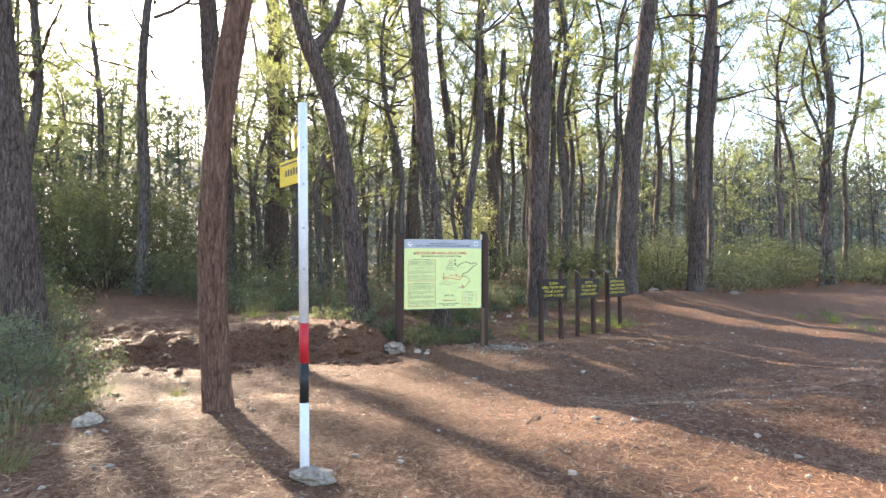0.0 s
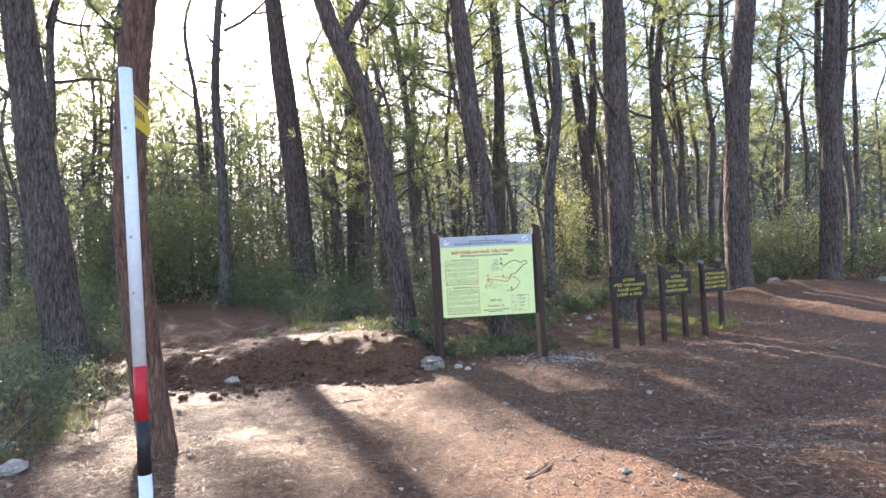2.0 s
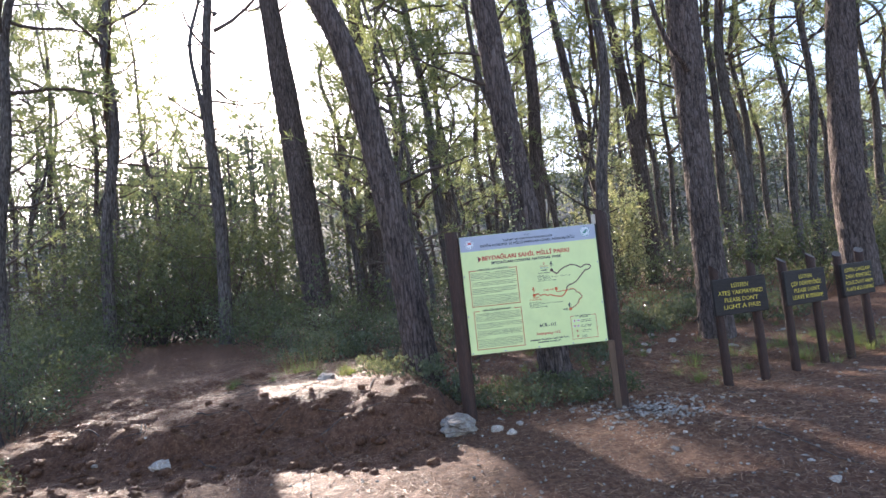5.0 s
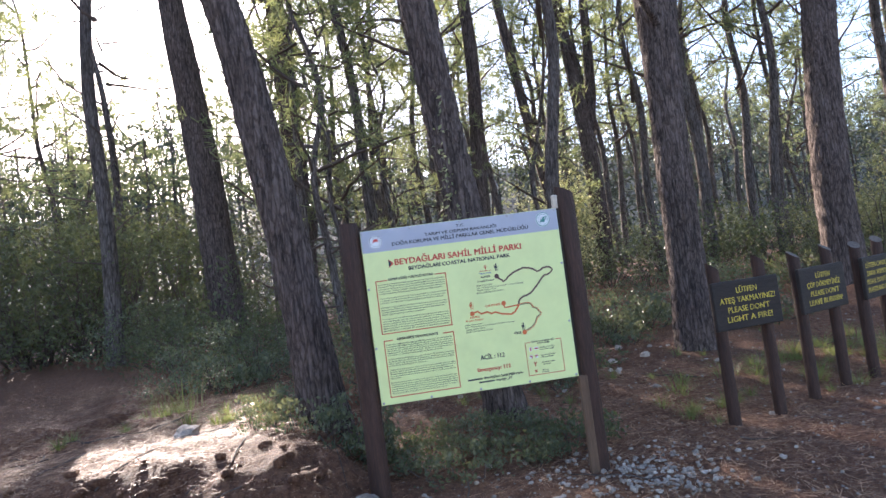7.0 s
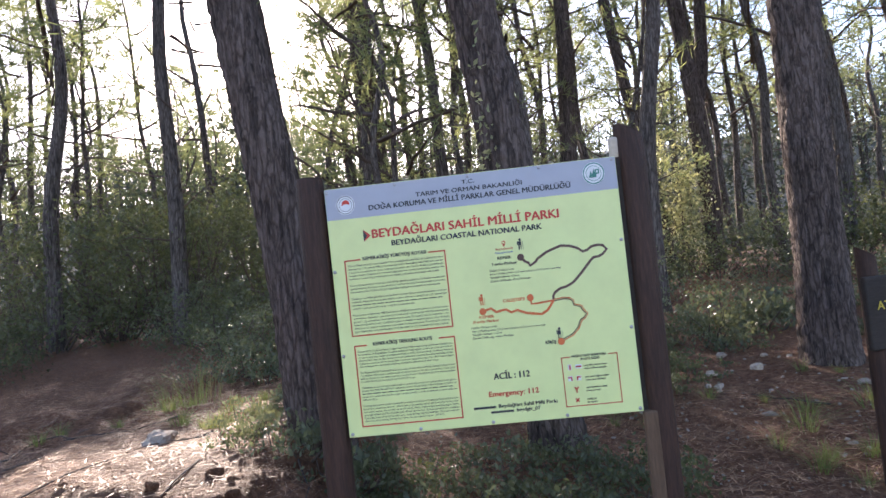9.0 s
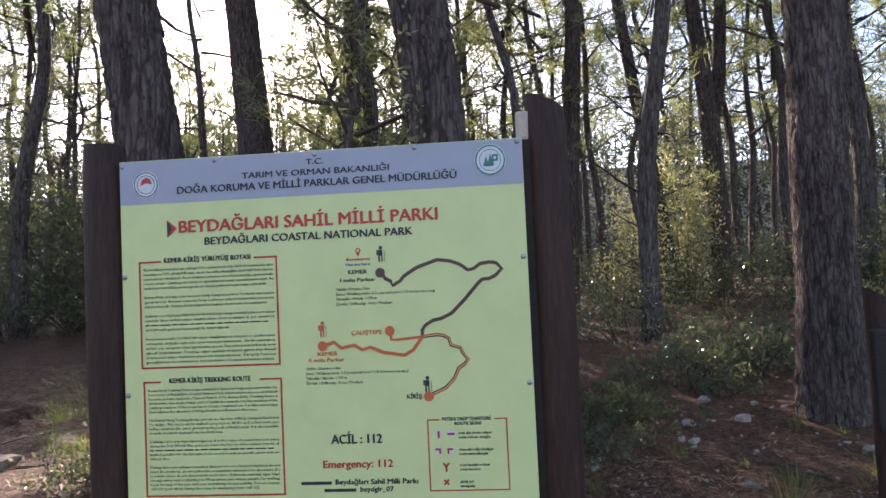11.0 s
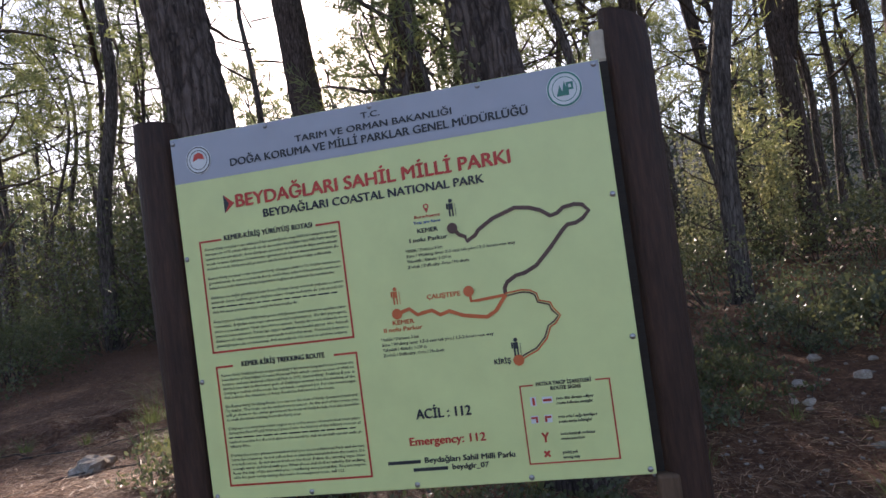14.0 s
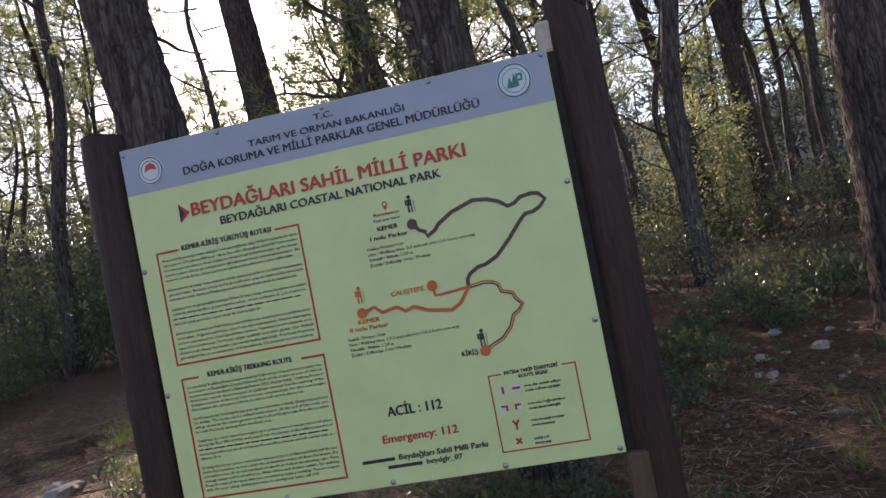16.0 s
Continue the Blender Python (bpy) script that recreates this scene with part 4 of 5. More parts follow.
TURKISH = """Kemer-Kiriş yürüyüş rotası yaklaşık 5 km uzunluğunda olup 3065,66 hektarlık bir alanı
kapsayan ve 1972 yılında Milli park olarak ilan edilen Beydağları Sahil Milli Parkı sınırları
içerisinde yer almaktadır. Rota Çalıştepe zirvesinin alt bölümünde ikiye ayrılmaktadır
ancak rotanın Çalıştepe bölümünün işaretlemesi henüz tamamlanmamıştır. Bu
nedenle rotada Kiriş yönünü gösteren tabela yönlendirmeleri takip edilmelidir.

Kemer-Kiriş yürüyüş rotası üzerinde Kiriş, Çamyuva sahili ve Üç Adalar manzarasını
görebilirsiniz. Rotanın sonunda Kiriş otellerinin arka bölümündeki narenciye
bahçelerine inilir. Parkuru Kiriş bölgesinden başlayarak yürümek de mümkündür.

Çalıştepe ise doğal güzellikleri kadar Birinci Dünya Savaşı sırasında yaşanan ve askeri
anlamda dünya tarihine geçen olaylara sahne olması nedeniyle de çok önemli bir
|
defa bir uçak gemisini topçu ateşi ile batırmışlardır.

Rota boyunca lütfen bir Milli Park içinde olduğunuzu unutmayınız ve canlılara zarar
vermeyiniz, doğadan canlı veya cansız materyal toplamayınız. Gürültü yapmayınız,
yerlere çöp atmayınız. Uyarı işaretlerine uyunuz. Yanınızda yeterli miktarda su ve
yiyecek bulundurunuz. Yürüyüşe uygun ayakkabı ve kıyafet giyiniz. Her ihtimali
düşünerek alanın haritasını yanınızda bulundurunuz. Yürüyüş boyunca
güvenliğinizden siz sorumlusunuz. Acil durumlarda 112 numaralı telefonu arayınız."""
ENGLISH = """Kemer-Kiriş Trekking Route is approximately 5 kilometers long and located within the
boundaries of Beydağları Coastal National Park which covers an area of 3065.66
hectares and was declared a National Park in 1972. Kemer-Kiriş  Trekking Route is
divided into two in the lower part of Çalıştepe summit, but the marking of the
Çalıştepe section of the route has not been completed yet. For this reason,signs
that indicate the direction of Kiriş should be followed in the route.

On Kemer-Kiriş Trekking Route, you can see the view of Kiriş, Çamyuva beach and
Üç Adalar. The route can be walked every season. At the end of the route, you
will go down to the citrus gardens at the back of Kiriş hotels. It is also possible
to walk the track starting from the Kiriş area.

Çalıştepe is a very important region as it is the scene of events that took place
during the First World War and passed into the history of the military interms of
|
made it possible for the first time in the world to sink an aircraft carrier with ar-
tillery fire.

During the route, please remember that you are in a National Park and do not
harm the creatures, do not collect live or inanimate materials from the nature. Do
not make noise, do not throw trash on the floor. Follow the warning signs. Have
enough water and food with you. Wear shoes and clothes suitable for walking.
Keep the map of the area with you, considering every possibility. You are respon-
sible for your safety during the route. In emergency cases, call 112."""
for body, v0, v1, ua, ub in ((TURKISH, 0.378, 0.69, 0.081, 0.54), (ENGLISH, 0.785, 1.112, 0.085, 0.54)):
    rows = body.split("\n")
    step = (v1 - v0) / (len(rows) - 1)
    block = []
    for i, row in enumerate(rows):
        v = v0 + step * i
        if row == "|":
            words, u = [], ua
            for k in range(14):
                w_ = 0.014 + 0.006 * ((k * 7) % 5)
                if u + w_ < ub:
                    words.append(bar(u, v - 0.0052, u + w_, v - 0.0012))
                u += w_ + 0.006
            flat("text_line", words, M_INK, board, L1)
        elif row:
            last = i + 1 == len(rows) or rows[i + 1] == ""
            block.append((row, ua, ua + (ub - ua) * (min(1, len(row) / 82) if last else 1), v, 0.0086))
        if block and (not row or i + 1 == len(rows)):
            lettering("text_paragraph", block, M_INK, board, L1, 1, 0.006)
            block = []
# the trail map
KNOT = (1.041, 0.632)
flat("brown_route", stroke([(0.908, 0.418), (0.927, 0.44), (0.944, 0.448), (0.947, 0.462), (0.974, 0.448), (0.986, 0.433), (1.032, 0.406), (1.101, 0.384), (1.143, 0.39), (1.175, 0.402),
     (1.202, 0.422), (1.223, 0.417), (1.242, 0.403), (1.275, 0.399), (1.296, 0.403), (1.313, 0.422), (1.293, 0.442), (1.272, 0.452), (1.247, 0.454), (1.231, 0.468), (1.187, 0.516),
     (1.142, 0.559), (1.105, 0.576), (1.079, 0.58), (1.051, 0.596), (1.041, 0.612), KNOT], 0.0115), M_BROWN, board, L1, "brown trail line")
flat("salmon_route", stroke([(0.932, 0.609), (0.936, 0.639), (0.957, 0.639), (1.036, 0.633)], 0.0085), M_ORANGE, board, L1)
flat("orange_route", stroke([(0.702, 0.651), (0.742, 0.64), (0.766, 0.66), (0.785, 0.656), (0.812, 0.652), (0.837, 0.668), (0.865, 0.66), (0.907, 0.678), (0.958, 0.687), (0.978, 0.69), (1.007, 0.675), KNOT], 0.011), M_ORANGE, board, L2, "orange trail line")
LOOP = [KNOT, (1.089, 0.627), (1.113, 0.631), (1.129, 0.641), (1.134, 0.662), (1.166, 0.672), (1.172, 0.689), (1.189, 0.709), (1.174, 0.727), (1.156, 0.737), (1.142, 0.769), (1.112, 0.799), (1.081, 0.812), (1.054, 0.825)]
flat("double_route", stroke(LOOP, 0.0045, 0.0035), M_BROWN, board, L1)
flat("double_route", stroke(LOOP, 0.0045, -0.0035), M_ORANGE, board, L2)
flat("map_node", [disc(0.908, 0.418, 0.016)], M_BROWN, board, L2 + 0.002)
for u, v in ((0.932, 0.609), (0.702, 0.651), (1.054, 0.825)):
    flat("map_node", [disc(u, v, 0.016)], M_ORANGE, board, L2 + 0.002)
flat("place_pin", ring(0.835, 0.342, 0.0085, 0.0035) + [[(0.829, 0.35), (0.835, 0.362), (0.841, 0.35)]], M_RED, board, L1)
for u, v, ink in ((0.912, 0.36, M_INK), (0.703, 0.6, M_ORANGE), (1.051, 0.79, M_INK)):
    flat("hiker_sign", [disc(u, v - 0.024, 0.006, 14), bar(u - 0.008, v - 0.017, u + 0.006, v + 0.002), bar(u - 0.014, v - 0.017, u - 0.009, v), bar(u - 0.008, v + 0.002, u - 0.003, v + 0.022), bar(u + 0.002, v + 0.002, u + 0.006, v + 0.022), bar(u + 0.012, v - 0.014, u + 0.0135, v + 0.022)], ink, board, L1)
lettering("place_lettering", [("Buradasınız", 0.795, 0.876, 0.374, 0.0085)], M_RED, board, L1, 2, 0.014)
lettering("place_lettering", [("You are here", 0.79, 0.874, 0.391, 0.0085)], M_BLUEINK, board, L1, 2, 0.014)
lettering("map_lettering", [("KEMER", 0.799, 0.863, 0.418, 0.013), ("I nolu Parkur", 0.771, 0.889, 0.444, 0.0125), ("KİRİŞ", 0.981, 1.03, 0.831, 0.014)], M_INK, board, L1, 2, 0.008)
lettering("map_lettering", [("ÇALIŞTEPE", 0.802, 0.905, 0.618, 0.0135), ("KEMER", 0.684, 0.752, 0.683, 0.013), ("II nolu Parkur", 0.653, 0.775, 0.703, 0.0125)], M_ORANGE, board, L1, 2, 0.008)
lettering("map_lettering", [("Uzaklık / Distance: 5 km", 0.755, 0.869, 0.472, 0.0095), ("Süre / Walking time: 2-3 saat tek yön / 2-3 hours one way", 0.754, 1.09, 0.488, 0.0095), ("Yükseklik / Altitude: 1-230 m", 0.754, 0.892, 0.504, 0.0095), ("Zorluk / Difficulty: Orta / Medium", 0.754, 0.944, 0.521, 0.0095)], M_INK, board, L1, 1, 0.006)
lettering("map_lettering", [("Uzaklık / Distance: 3 km", 0.641, 0.76, 0.729, 0.0095), ("Süre / Walking time: 1,5-2 saat tek yön / 1,5-2 hours one way", 0.641, 0.989, 0.745, 0.0095), ("Yükseklik / Altitude: 1-230 m", 0.641, 0.78, 0.761, 0.0095), ("Zorluk / Difficulty: Orta / Medium", 0.641, 0.833, 0.777, 0.0095)], M_INK, board, L1, 1, 0.006)
lettering("emergency_lettering", [("ACİL : 112", 0.72, 0.89, 0.971, 0.029)], M_INK, board, L1, 3, 0.012)
lettering("emergency_lettering", [("Emergency: 112", 0.689, 0.924, 1.049, 0.024)], M_RED, board, L1, 3, 0.01, "red lettering")
lettering("contact_lettering", [("Beydağları Sahil Milli Parkı", 0.729, 1.005, 1.103, 0.0165), ("beydglr_07", 0.812, 0.923, 1.127, 0.0155)], M_INK, board, L1, 2, 0.008)
flat("contact_bars", [bar(0.611, 1.093, 0.715, 1.103), bar(0.689, 1.117, 0.797, 1.127)], M_INK, board, L1)
flat("text_frame", [bar(1.044, 0.9, 1.048, 1.13), bar(1.044, 1.126, 1.307, 1.13), bar(1.303, 0.9, 1.307, 1.13), bar(1.044, 0.9, 1.085, 0.904), bar(1.265, 0.9, 1.307, 0.904)], M_RED, board, L1, "red frame line")
lettering("legend_heading", [("PATİKA TAKİP İŞARETLERİ", 1.094, 1.254, 0.905, 0.0105), ("ROUTE SIGNS", 1.135, 1.222, 0.92, 0.0105)], M_INK, board, L1, 2, 0.008)
lettering("legend_lettering", [("rota düz devam ediyor", 1.147, 1.255, 0.949, 0.0085), ("route follows straight", 1.147, 1.25, 0.963, 0.0085), ("rota sola / sağa kıvrılıyor", 1.147, 1.258, 1.002, 0.0085), ("route turns left/right", 1.147, 1.24, 1.016, 0.0085),
     ("rota kavşak noktası", 1.147, 1.244, 1.051, 0.0085), ("route junction", 1.147, 1.213, 1.065, 0.0085), ("yanlış yol", 1.145, 1.187, 1.104, 0.0085), ("wrong way", 1.145, 1.193, 1.118, 0.0085)], M_INK, board, L1, 1, 0.008)
flat("route_sign_back", [bar(1.071, 0.936, 1.088, 0.962), bar(1.106, 0.938, 1.136, 0.956), bar(1.066, 0.99, 1.088, 1.012), bar(1.106, 0.99, 1.128, 1.012)], M_WHITEINK, board, L1)
flat("route_sign", [bar(1.077, 0.938, 1.084, 0.96), bar(1.109, 0.944, 1.133, 0.951), bar(1.067, 0.993, 1.086, 0.999), bar(1.08, 0.999, 1.086, 1.01), bar(1.107, 0.993, 1.126, 0.999), bar(1.107, 0.999, 1.113, 1.01)], M_RED, board, L2)
flat("route_sign", stroke([(1.101, 1.068), (1.101, 1.052)], 0.006) + stroke([(1.101, 1.053), (1.092, 1.04)], 0.006) + stroke([(1.101, 1.053), (1.11, 1.04)], 0.006) + stroke([(1.092, 1.093), (1.108, 1.109)], 0.006), M_RED, board, L2)
flat("route_sign", stroke([(1.108, 1.093), (1.092, 1.109)], 0.006), M_RED, board, L2 + 0.001)

# ---- three small warning signs ----
SIGNS = [((5.11, 10.56), (5.77, 10.66), ("LÜTFEN", "ATEŞ YAKMAYINIZ!", "PLEASE DON'T", "LIGHT A FIRE!"), "asking not to light a fire"),
         ((6.07, 10.8), (6.73, 11.06), ("LÜTFEN", "ÇÖP DÖKMEYİNİZ", "PLEASE DON'T", "LEAVE RUBBISH!"), "asking not to leave rubbish"),
         ((6.99, 11.13), (7.62, 11.45), ("LÜTFEN CANLILARA", "ZARAR VERMEYİNİZ", "PLEASE DON'T HARM", "PLANTS AND ANIMALS"), "asking not to harm nature")]
for (xa, ya), (xb, yb), words, what in SIGNS:
    turn = math.atan2(yb - ya, xb - xa)
    wide = math.hypot(xb - xa, yb - ya)
    sign = root("warning_sign", Matrix.Translation((xa, ya, 1.345)) @ Matrix.Rotation(turn, 4, "Z"), "dark wooden sign with yellow lettering " + what, "sign", "wooden warning signs")
    bm = box_bm(wide, 0.035, 0.4, 0.01, (wide / 2, 0, -0.2))
    part("sign_board", bm, M_DARKWOOD, sign)
    for i, row in enumerate(words):
        half = min(0.44, 0.026 * len(row)) * wide
        lettering("routed_lettering", [(row, wide / 2 - half, wide / 2 + half, 0.105 + 0.077 * i, 0.046)], M_YELLOWTEXT, sign, 0.019, 2, 0.006, "yellow painted lettering")
    for fx, top in ((0.1, 0.13), (wide - 0.1, 0.15)):
        wx = xa + math.cos(turn) * fx - math.sin(turn) * 0.06
        wy = ya + math.sin(turn) * fx + math.cos(turn) * 0.06
        z0 = ground_z(wx, wy) - 1.345 - 0.3
        verts, faces = [], []
        n = 14
        for i in range(15):
            z = z0 + (top - z0) * i / 14
            for j in range(n):
                a = 6.2832 * j / n
                rr = 0.05 * (1 + 0.07 * noise.noise(Vector((math.cos(a) + fx * 30, math.sin(a), z * 2 + xa))))
                verts.append((fx + math.cos(a) * rr, 0.068 + math.sin(a) * rr, z + (0.035 * math.sin(a + xa) if i == 14 else 0)))
        faces = [(i * n + j, i * n + (j + 1) % n, (i + 1) * n + (j + 1) % n, (i + 1) * n + j) for i in range(14) for j in range(n)]
        post = child("post", mesh_of("post", verts, faces, M_POST), sign, "dark stained round post")
        child("sawn_top", mesh_of("sawn_top", [(a, b, c + 0.001) for a, b, c in verts[-n:]], [tuple(range(n))], M_CUT, False), post)

# ---- waymark pole ----
PX, PY = 0.21, 4.385
pz = ground_z(PX, PY)
pole = root("waymark_pole", Matrix.Translation((PX, PY, pz)) @ Matrix.Rotation(-0.008, 4, "Y"), "white waymark pole with red and black bands set in a stone", "waymark pole")


def ring_piece(name, z0, z1, material, label=""):
    bm = bmesh.new()
    bmesh.ops.create_cone(bm, cap_ends=True, segments=24, radius1=0.032, radius2=0.032, depth=z1 - z0, matrix=Matrix.Translation((0, 0, (z0 + z1) / 2)))
    return part(name, bm, material, pole, label, None, True)


ring_piece("shaft", -0.15, 0.713 - pz, M_WHITEPAINT, "white painted shaft")
ring_piece("black_band", 0.713 - pz, 0.982 - pz, M_BLACKPAINT, "black band")
ring_piece("red_band", 0.982 - pz, 1.254 - pz, M_REDPAINT, "red band")
ring_piece("shaft", 1.254 - pz, 2.758 - pz, M_WHITEPAINT, "white painted shaft")

# arrows and stone of the waymark pole
for z, turn, lo, hi, words in ((2.31, 1.88, 0.02, 0.42, True), (2.58, 1.66, 0.02, 0.46, False)):
    bm = bmesh.new()
    outline = [(lo, -0.085), (hi - 0.07, -0.085), (hi, 0), (hi - 0.07, 0.085), (lo, 0.085)] if not words else [(lo, -0.09), (hi, -0.09), (hi, 0.09), (lo, 0.09)]
    vs = [bm.verts.new((u, 0, v)) for u, v in outline]
    bm.faces.new(vs)
    ext = bmesh.ops.extrude_face_region(bm, geom=bm.faces[:])
    bmesh.ops.translate(bm, vec=(0, 0.004, 0), verts=[e for e in ext["geom"] if isinstance(e, bmesh.types.BMVert)])
    bmesh.ops.recalc_face_normals(bm, faces=bm.faces[:])
    turned = Matrix.Translation((0, 0, z - pz)) @ Matrix.Rotation(turn, 4, "Z")
    arrow = part("direction_plate", bm, M_YELLOW, pole, "yellow direction plate", turned)
    for side in (-0.002, 0.006):
        verts, faces = [], []
        for k in range(5):
            u = lo + 0.06 + k * 0.05
            n = len(verts)
            verts += [(u, side, -0.025), (u + 0.032, side, -0.025), (u + 0.032, side, 0.02 + 0.01 * (k % 2)), (u, side, 0.02)]
            faces.append((n, n + 1, n + 2, n + 3))
        child("plate_writing", mesh_of("plate_writing", verts, faces, M_BROWN, False), arrow)
        v = [(lo, side, 0.06), (hi - 0.02, side, 0.06), (hi - 0.02, side, 0.072), (lo, side, 0.072)]
        child("plate_stripe", mesh_of("plate_stripe", v, [(0, 1, 2, 3)], M_BROWN, False), arrow)
for z in (1.62, 1.9, 2.2, 2.45):
    bm = bmesh.new()
    bmesh.ops.create_uvsphere(bm, u_segments=8, v_segments=5, radius=0.008, matrix=Matrix.Translation((0, -0.033, z - pz)))
    part("bolt", bm, M_BOLT, pole, "", None, True)


# ---- stones ----
def stone_mesh(seed, flat_z=0.6, sub=2):
    bm = bmesh.new()
    bmesh.ops.create_icosphere(bm, subdivisions=sub, radius=0.5)
    for v in bm.verts:
        d = 1 + 0.45 * noise.noise(v.co * 2.1 + Vector((seed * 5.1, 0, 0))) + 0.22 * noise.noise(v.co * 5.5 + Vector((0, seed * 3.3, 0))) + 0.12 * noise.noise(v.co * 13 + Vector((0, 0, seed)))
        d -= 0.25 * max(0.0, noise.voronoi(v.co * 2.6 + Vector((seed * 2.7, 0, 0)))[0][0] - 0.35)
        v.co = Vector((v.co.x * d * 1.2, v.co.y * d, v.co.z * d * flat_z))
    me = bpy.data.meshes.new("stone")
    bm.to_mesh(me)
    bm.free()
    me.materials.append(M_STONE)
    return me


STONES = [stone_mesh(i + 1, 0.5 + 0.08 * i, 4 if i == 0 else 3 if i < 3 else 2) for i in range(5)]


def stone(x, y, size, k, label, sink=0.25, group=""):
    s = size
    m = Matrix.Translation((x, y, ground_z(x, y) + s * (0.25 - sink))) @ Matrix.Rotation(x * 7 + y * 3, 4, "Z") @ Matrix.Rotation(0.3 * math.sin(x * 9), 4, "X") @ Matrix.Diagonal((s, s, s, 1))
    ob = new("stone", STONES[k])
    ob.matrix_basis = m
    return tagged(ob, label, "stone", group)


stone(2.14, 9.86, 0.33, 0, "whitish rough limestone at the board's post", 0.1)
stone(0.27, 4.33, 0.24, 0, "pale stone at the foot of the waymark pole", 0.12)
stone(-1.52, 6.35, 0.22, 1, "flat pale stone at the shrub edge", 0.1)
stone(-2.2, 7.4, 0.2, 2, "grey stone beside the grass", 0.1)
stone(0.68, 11.55, 0.22, 2, "flat grey stone on the earth bank", 0.1)
stone(-0.6, 9.75, 0.16, 2, "earthy stone at the foot of the bank", 0.15)
stone(10.6, 14.45, 0.24, 1, "pale boulder on the road ledge", 0.15)
stone(13.4, 14.5, 0.22, 0, "pale boulder on the road ledge", 0.15)
rng = random.Random(41)
for x, y, s in ((2.5, 9.75, 0.1), (2.62, 9.6, 0.08), (2.75, 9.95, 0.07), (5.52, 13.6, 0.1), (5.64, 13.1, 0.1), (5.18, 13.02, 0.09), (5.1, 12.67, 0.08), (5.02, 12.72, 0.06), (5.06, 12.58, 0.05), (5.18, 11.96, 0.08), (6.2, 12.4, 0.1), (5.9, 13.5, 0.06), (6.1, 13.4, 0.06), (3.1, 5.4, 0.07), (3.4, 5.2, 0.06)):
    stone(x, y, s, rng.randrange(1, 5), "small whitish stone lying on the soil", 0.15, "loose stones")
for _ in range(110):
    x, y = rng.uniform(-1.8, 9.5), rng.uniform(2.2, 13.6)
    if -0.5 < x < 2.0 and y > 9:
        continue
    stone(x, y, rng.uniform(0.03, 0.07), rng.randrange(1, 5), "small whitish stone lying on the soil", 0.2, "loose stones")


def gravel():
    """Pebbles, thick round the board's post and along the road."""
    rs = np.random.RandomState(8)
    phi = (1 + 5 ** 0.5) / 2
    ico = np.array([(-1, phi, 0), (1, phi, 0), (-1, -phi, 0), (1, -phi, 0), (0, -1, phi), (0, 1, phi), (0, -1, -phi), (0, 1, -phi), (phi, 0, -1), (phi, 0, 1), (-phi, 0, -1), (-phi, 0, 1)]) / 1.9
    tri = np.array([(0, 11, 5), (0, 5, 1), (0, 1, 7), (0, 7, 10), (0, 10, 11), (1, 5, 9), (5, 11, 4), (11, 10, 2), (10, 7, 6), (7, 1, 8), (3, 9, 4), (3, 4, 2), (3, 2, 6), (3, 6, 8), (3, 8, 9), (4, 9, 5), (2, 4, 11), (6, 2, 10), (8, 6, 7), (9, 8, 1)])
    n1, n2, n3 = 340, 3400, 1500
    xy = np.concatenate([rs.normal(0, 1, (n1, 2)) * (0.3, 0.26) + (4.02, 9.84),
                         np.stack([rs.uniform(2.2, 11, n2), rs.uniform(4, 13.5, n2)], 1),
                         np.stack([rs.uniform(-2, 6, n3), rs.uniform(1.8, 9.5, n3)], 1)])
    size = np.concatenate([rs.uniform(0.008, 0.025, n1), rs.uniform(0.005, 0.017, n2), rs.uniform(0.005, 0.014, n3)])
    z = height(xy[:, 0], xy[:, 1]) + size * 0.3
    k = len(xy)
    v = ico[None] * (1 + rs.uniform(-0.3, 0.3, (k, 12, 1))) * size[:, None, None] * rs.uniform(0.6, 1.3, (k, 1, 3)) * (1, 1, 0.75)
    v = v + np.concatenate([xy, z[:, None]], 1)[:, None]
    f = (tri[None] + (np.arange(k) * 12)[:, None, None]).reshape(-1, 3)
    me = bpy.data.meshes.new("gravel")
    me.from_pydata(v.reshape(-1, 3).tolist(), [], f.tolist())
    me.materials.append(M_STONE)
    tagged(new("gravel", me), "scattered whitish pebbles on the red soil", "gravel", kind="stuff")


gravel()


def clods():
    """Crumbled earth at the foot of the bank."""
    rs = np.random.RandomState(18)
    n = 260
    x = rs.uniform(-2.8, 1.9, n)
    y = 9.75 + rs.normal(0, 0.4, n)
    verts, faces = [], []
    for i in range(n):
        s = rs.uniform(0.015, 0.055)
        src = STONES[3 + i % 2]
        c = Vector((x[i], y[i], ground_z(x[i], y[i]) + s * 0.15))
        turn = Matrix.Rotation(rs.uniform(0, 6.28), 3, "Z")
        o = len(verts)
        verts += [c + turn @ (v.co * s * 2) for v in src.vertices]
        faces += [tuple(o + k for k in f.vertices) for f in src.polygons]
    tagged(new("earth_clods", mesh_of("earth_clods", verts, faces, M_SOIL)), "crumbled red earth clods along the bank", "earth", kind="stuff")


clods()


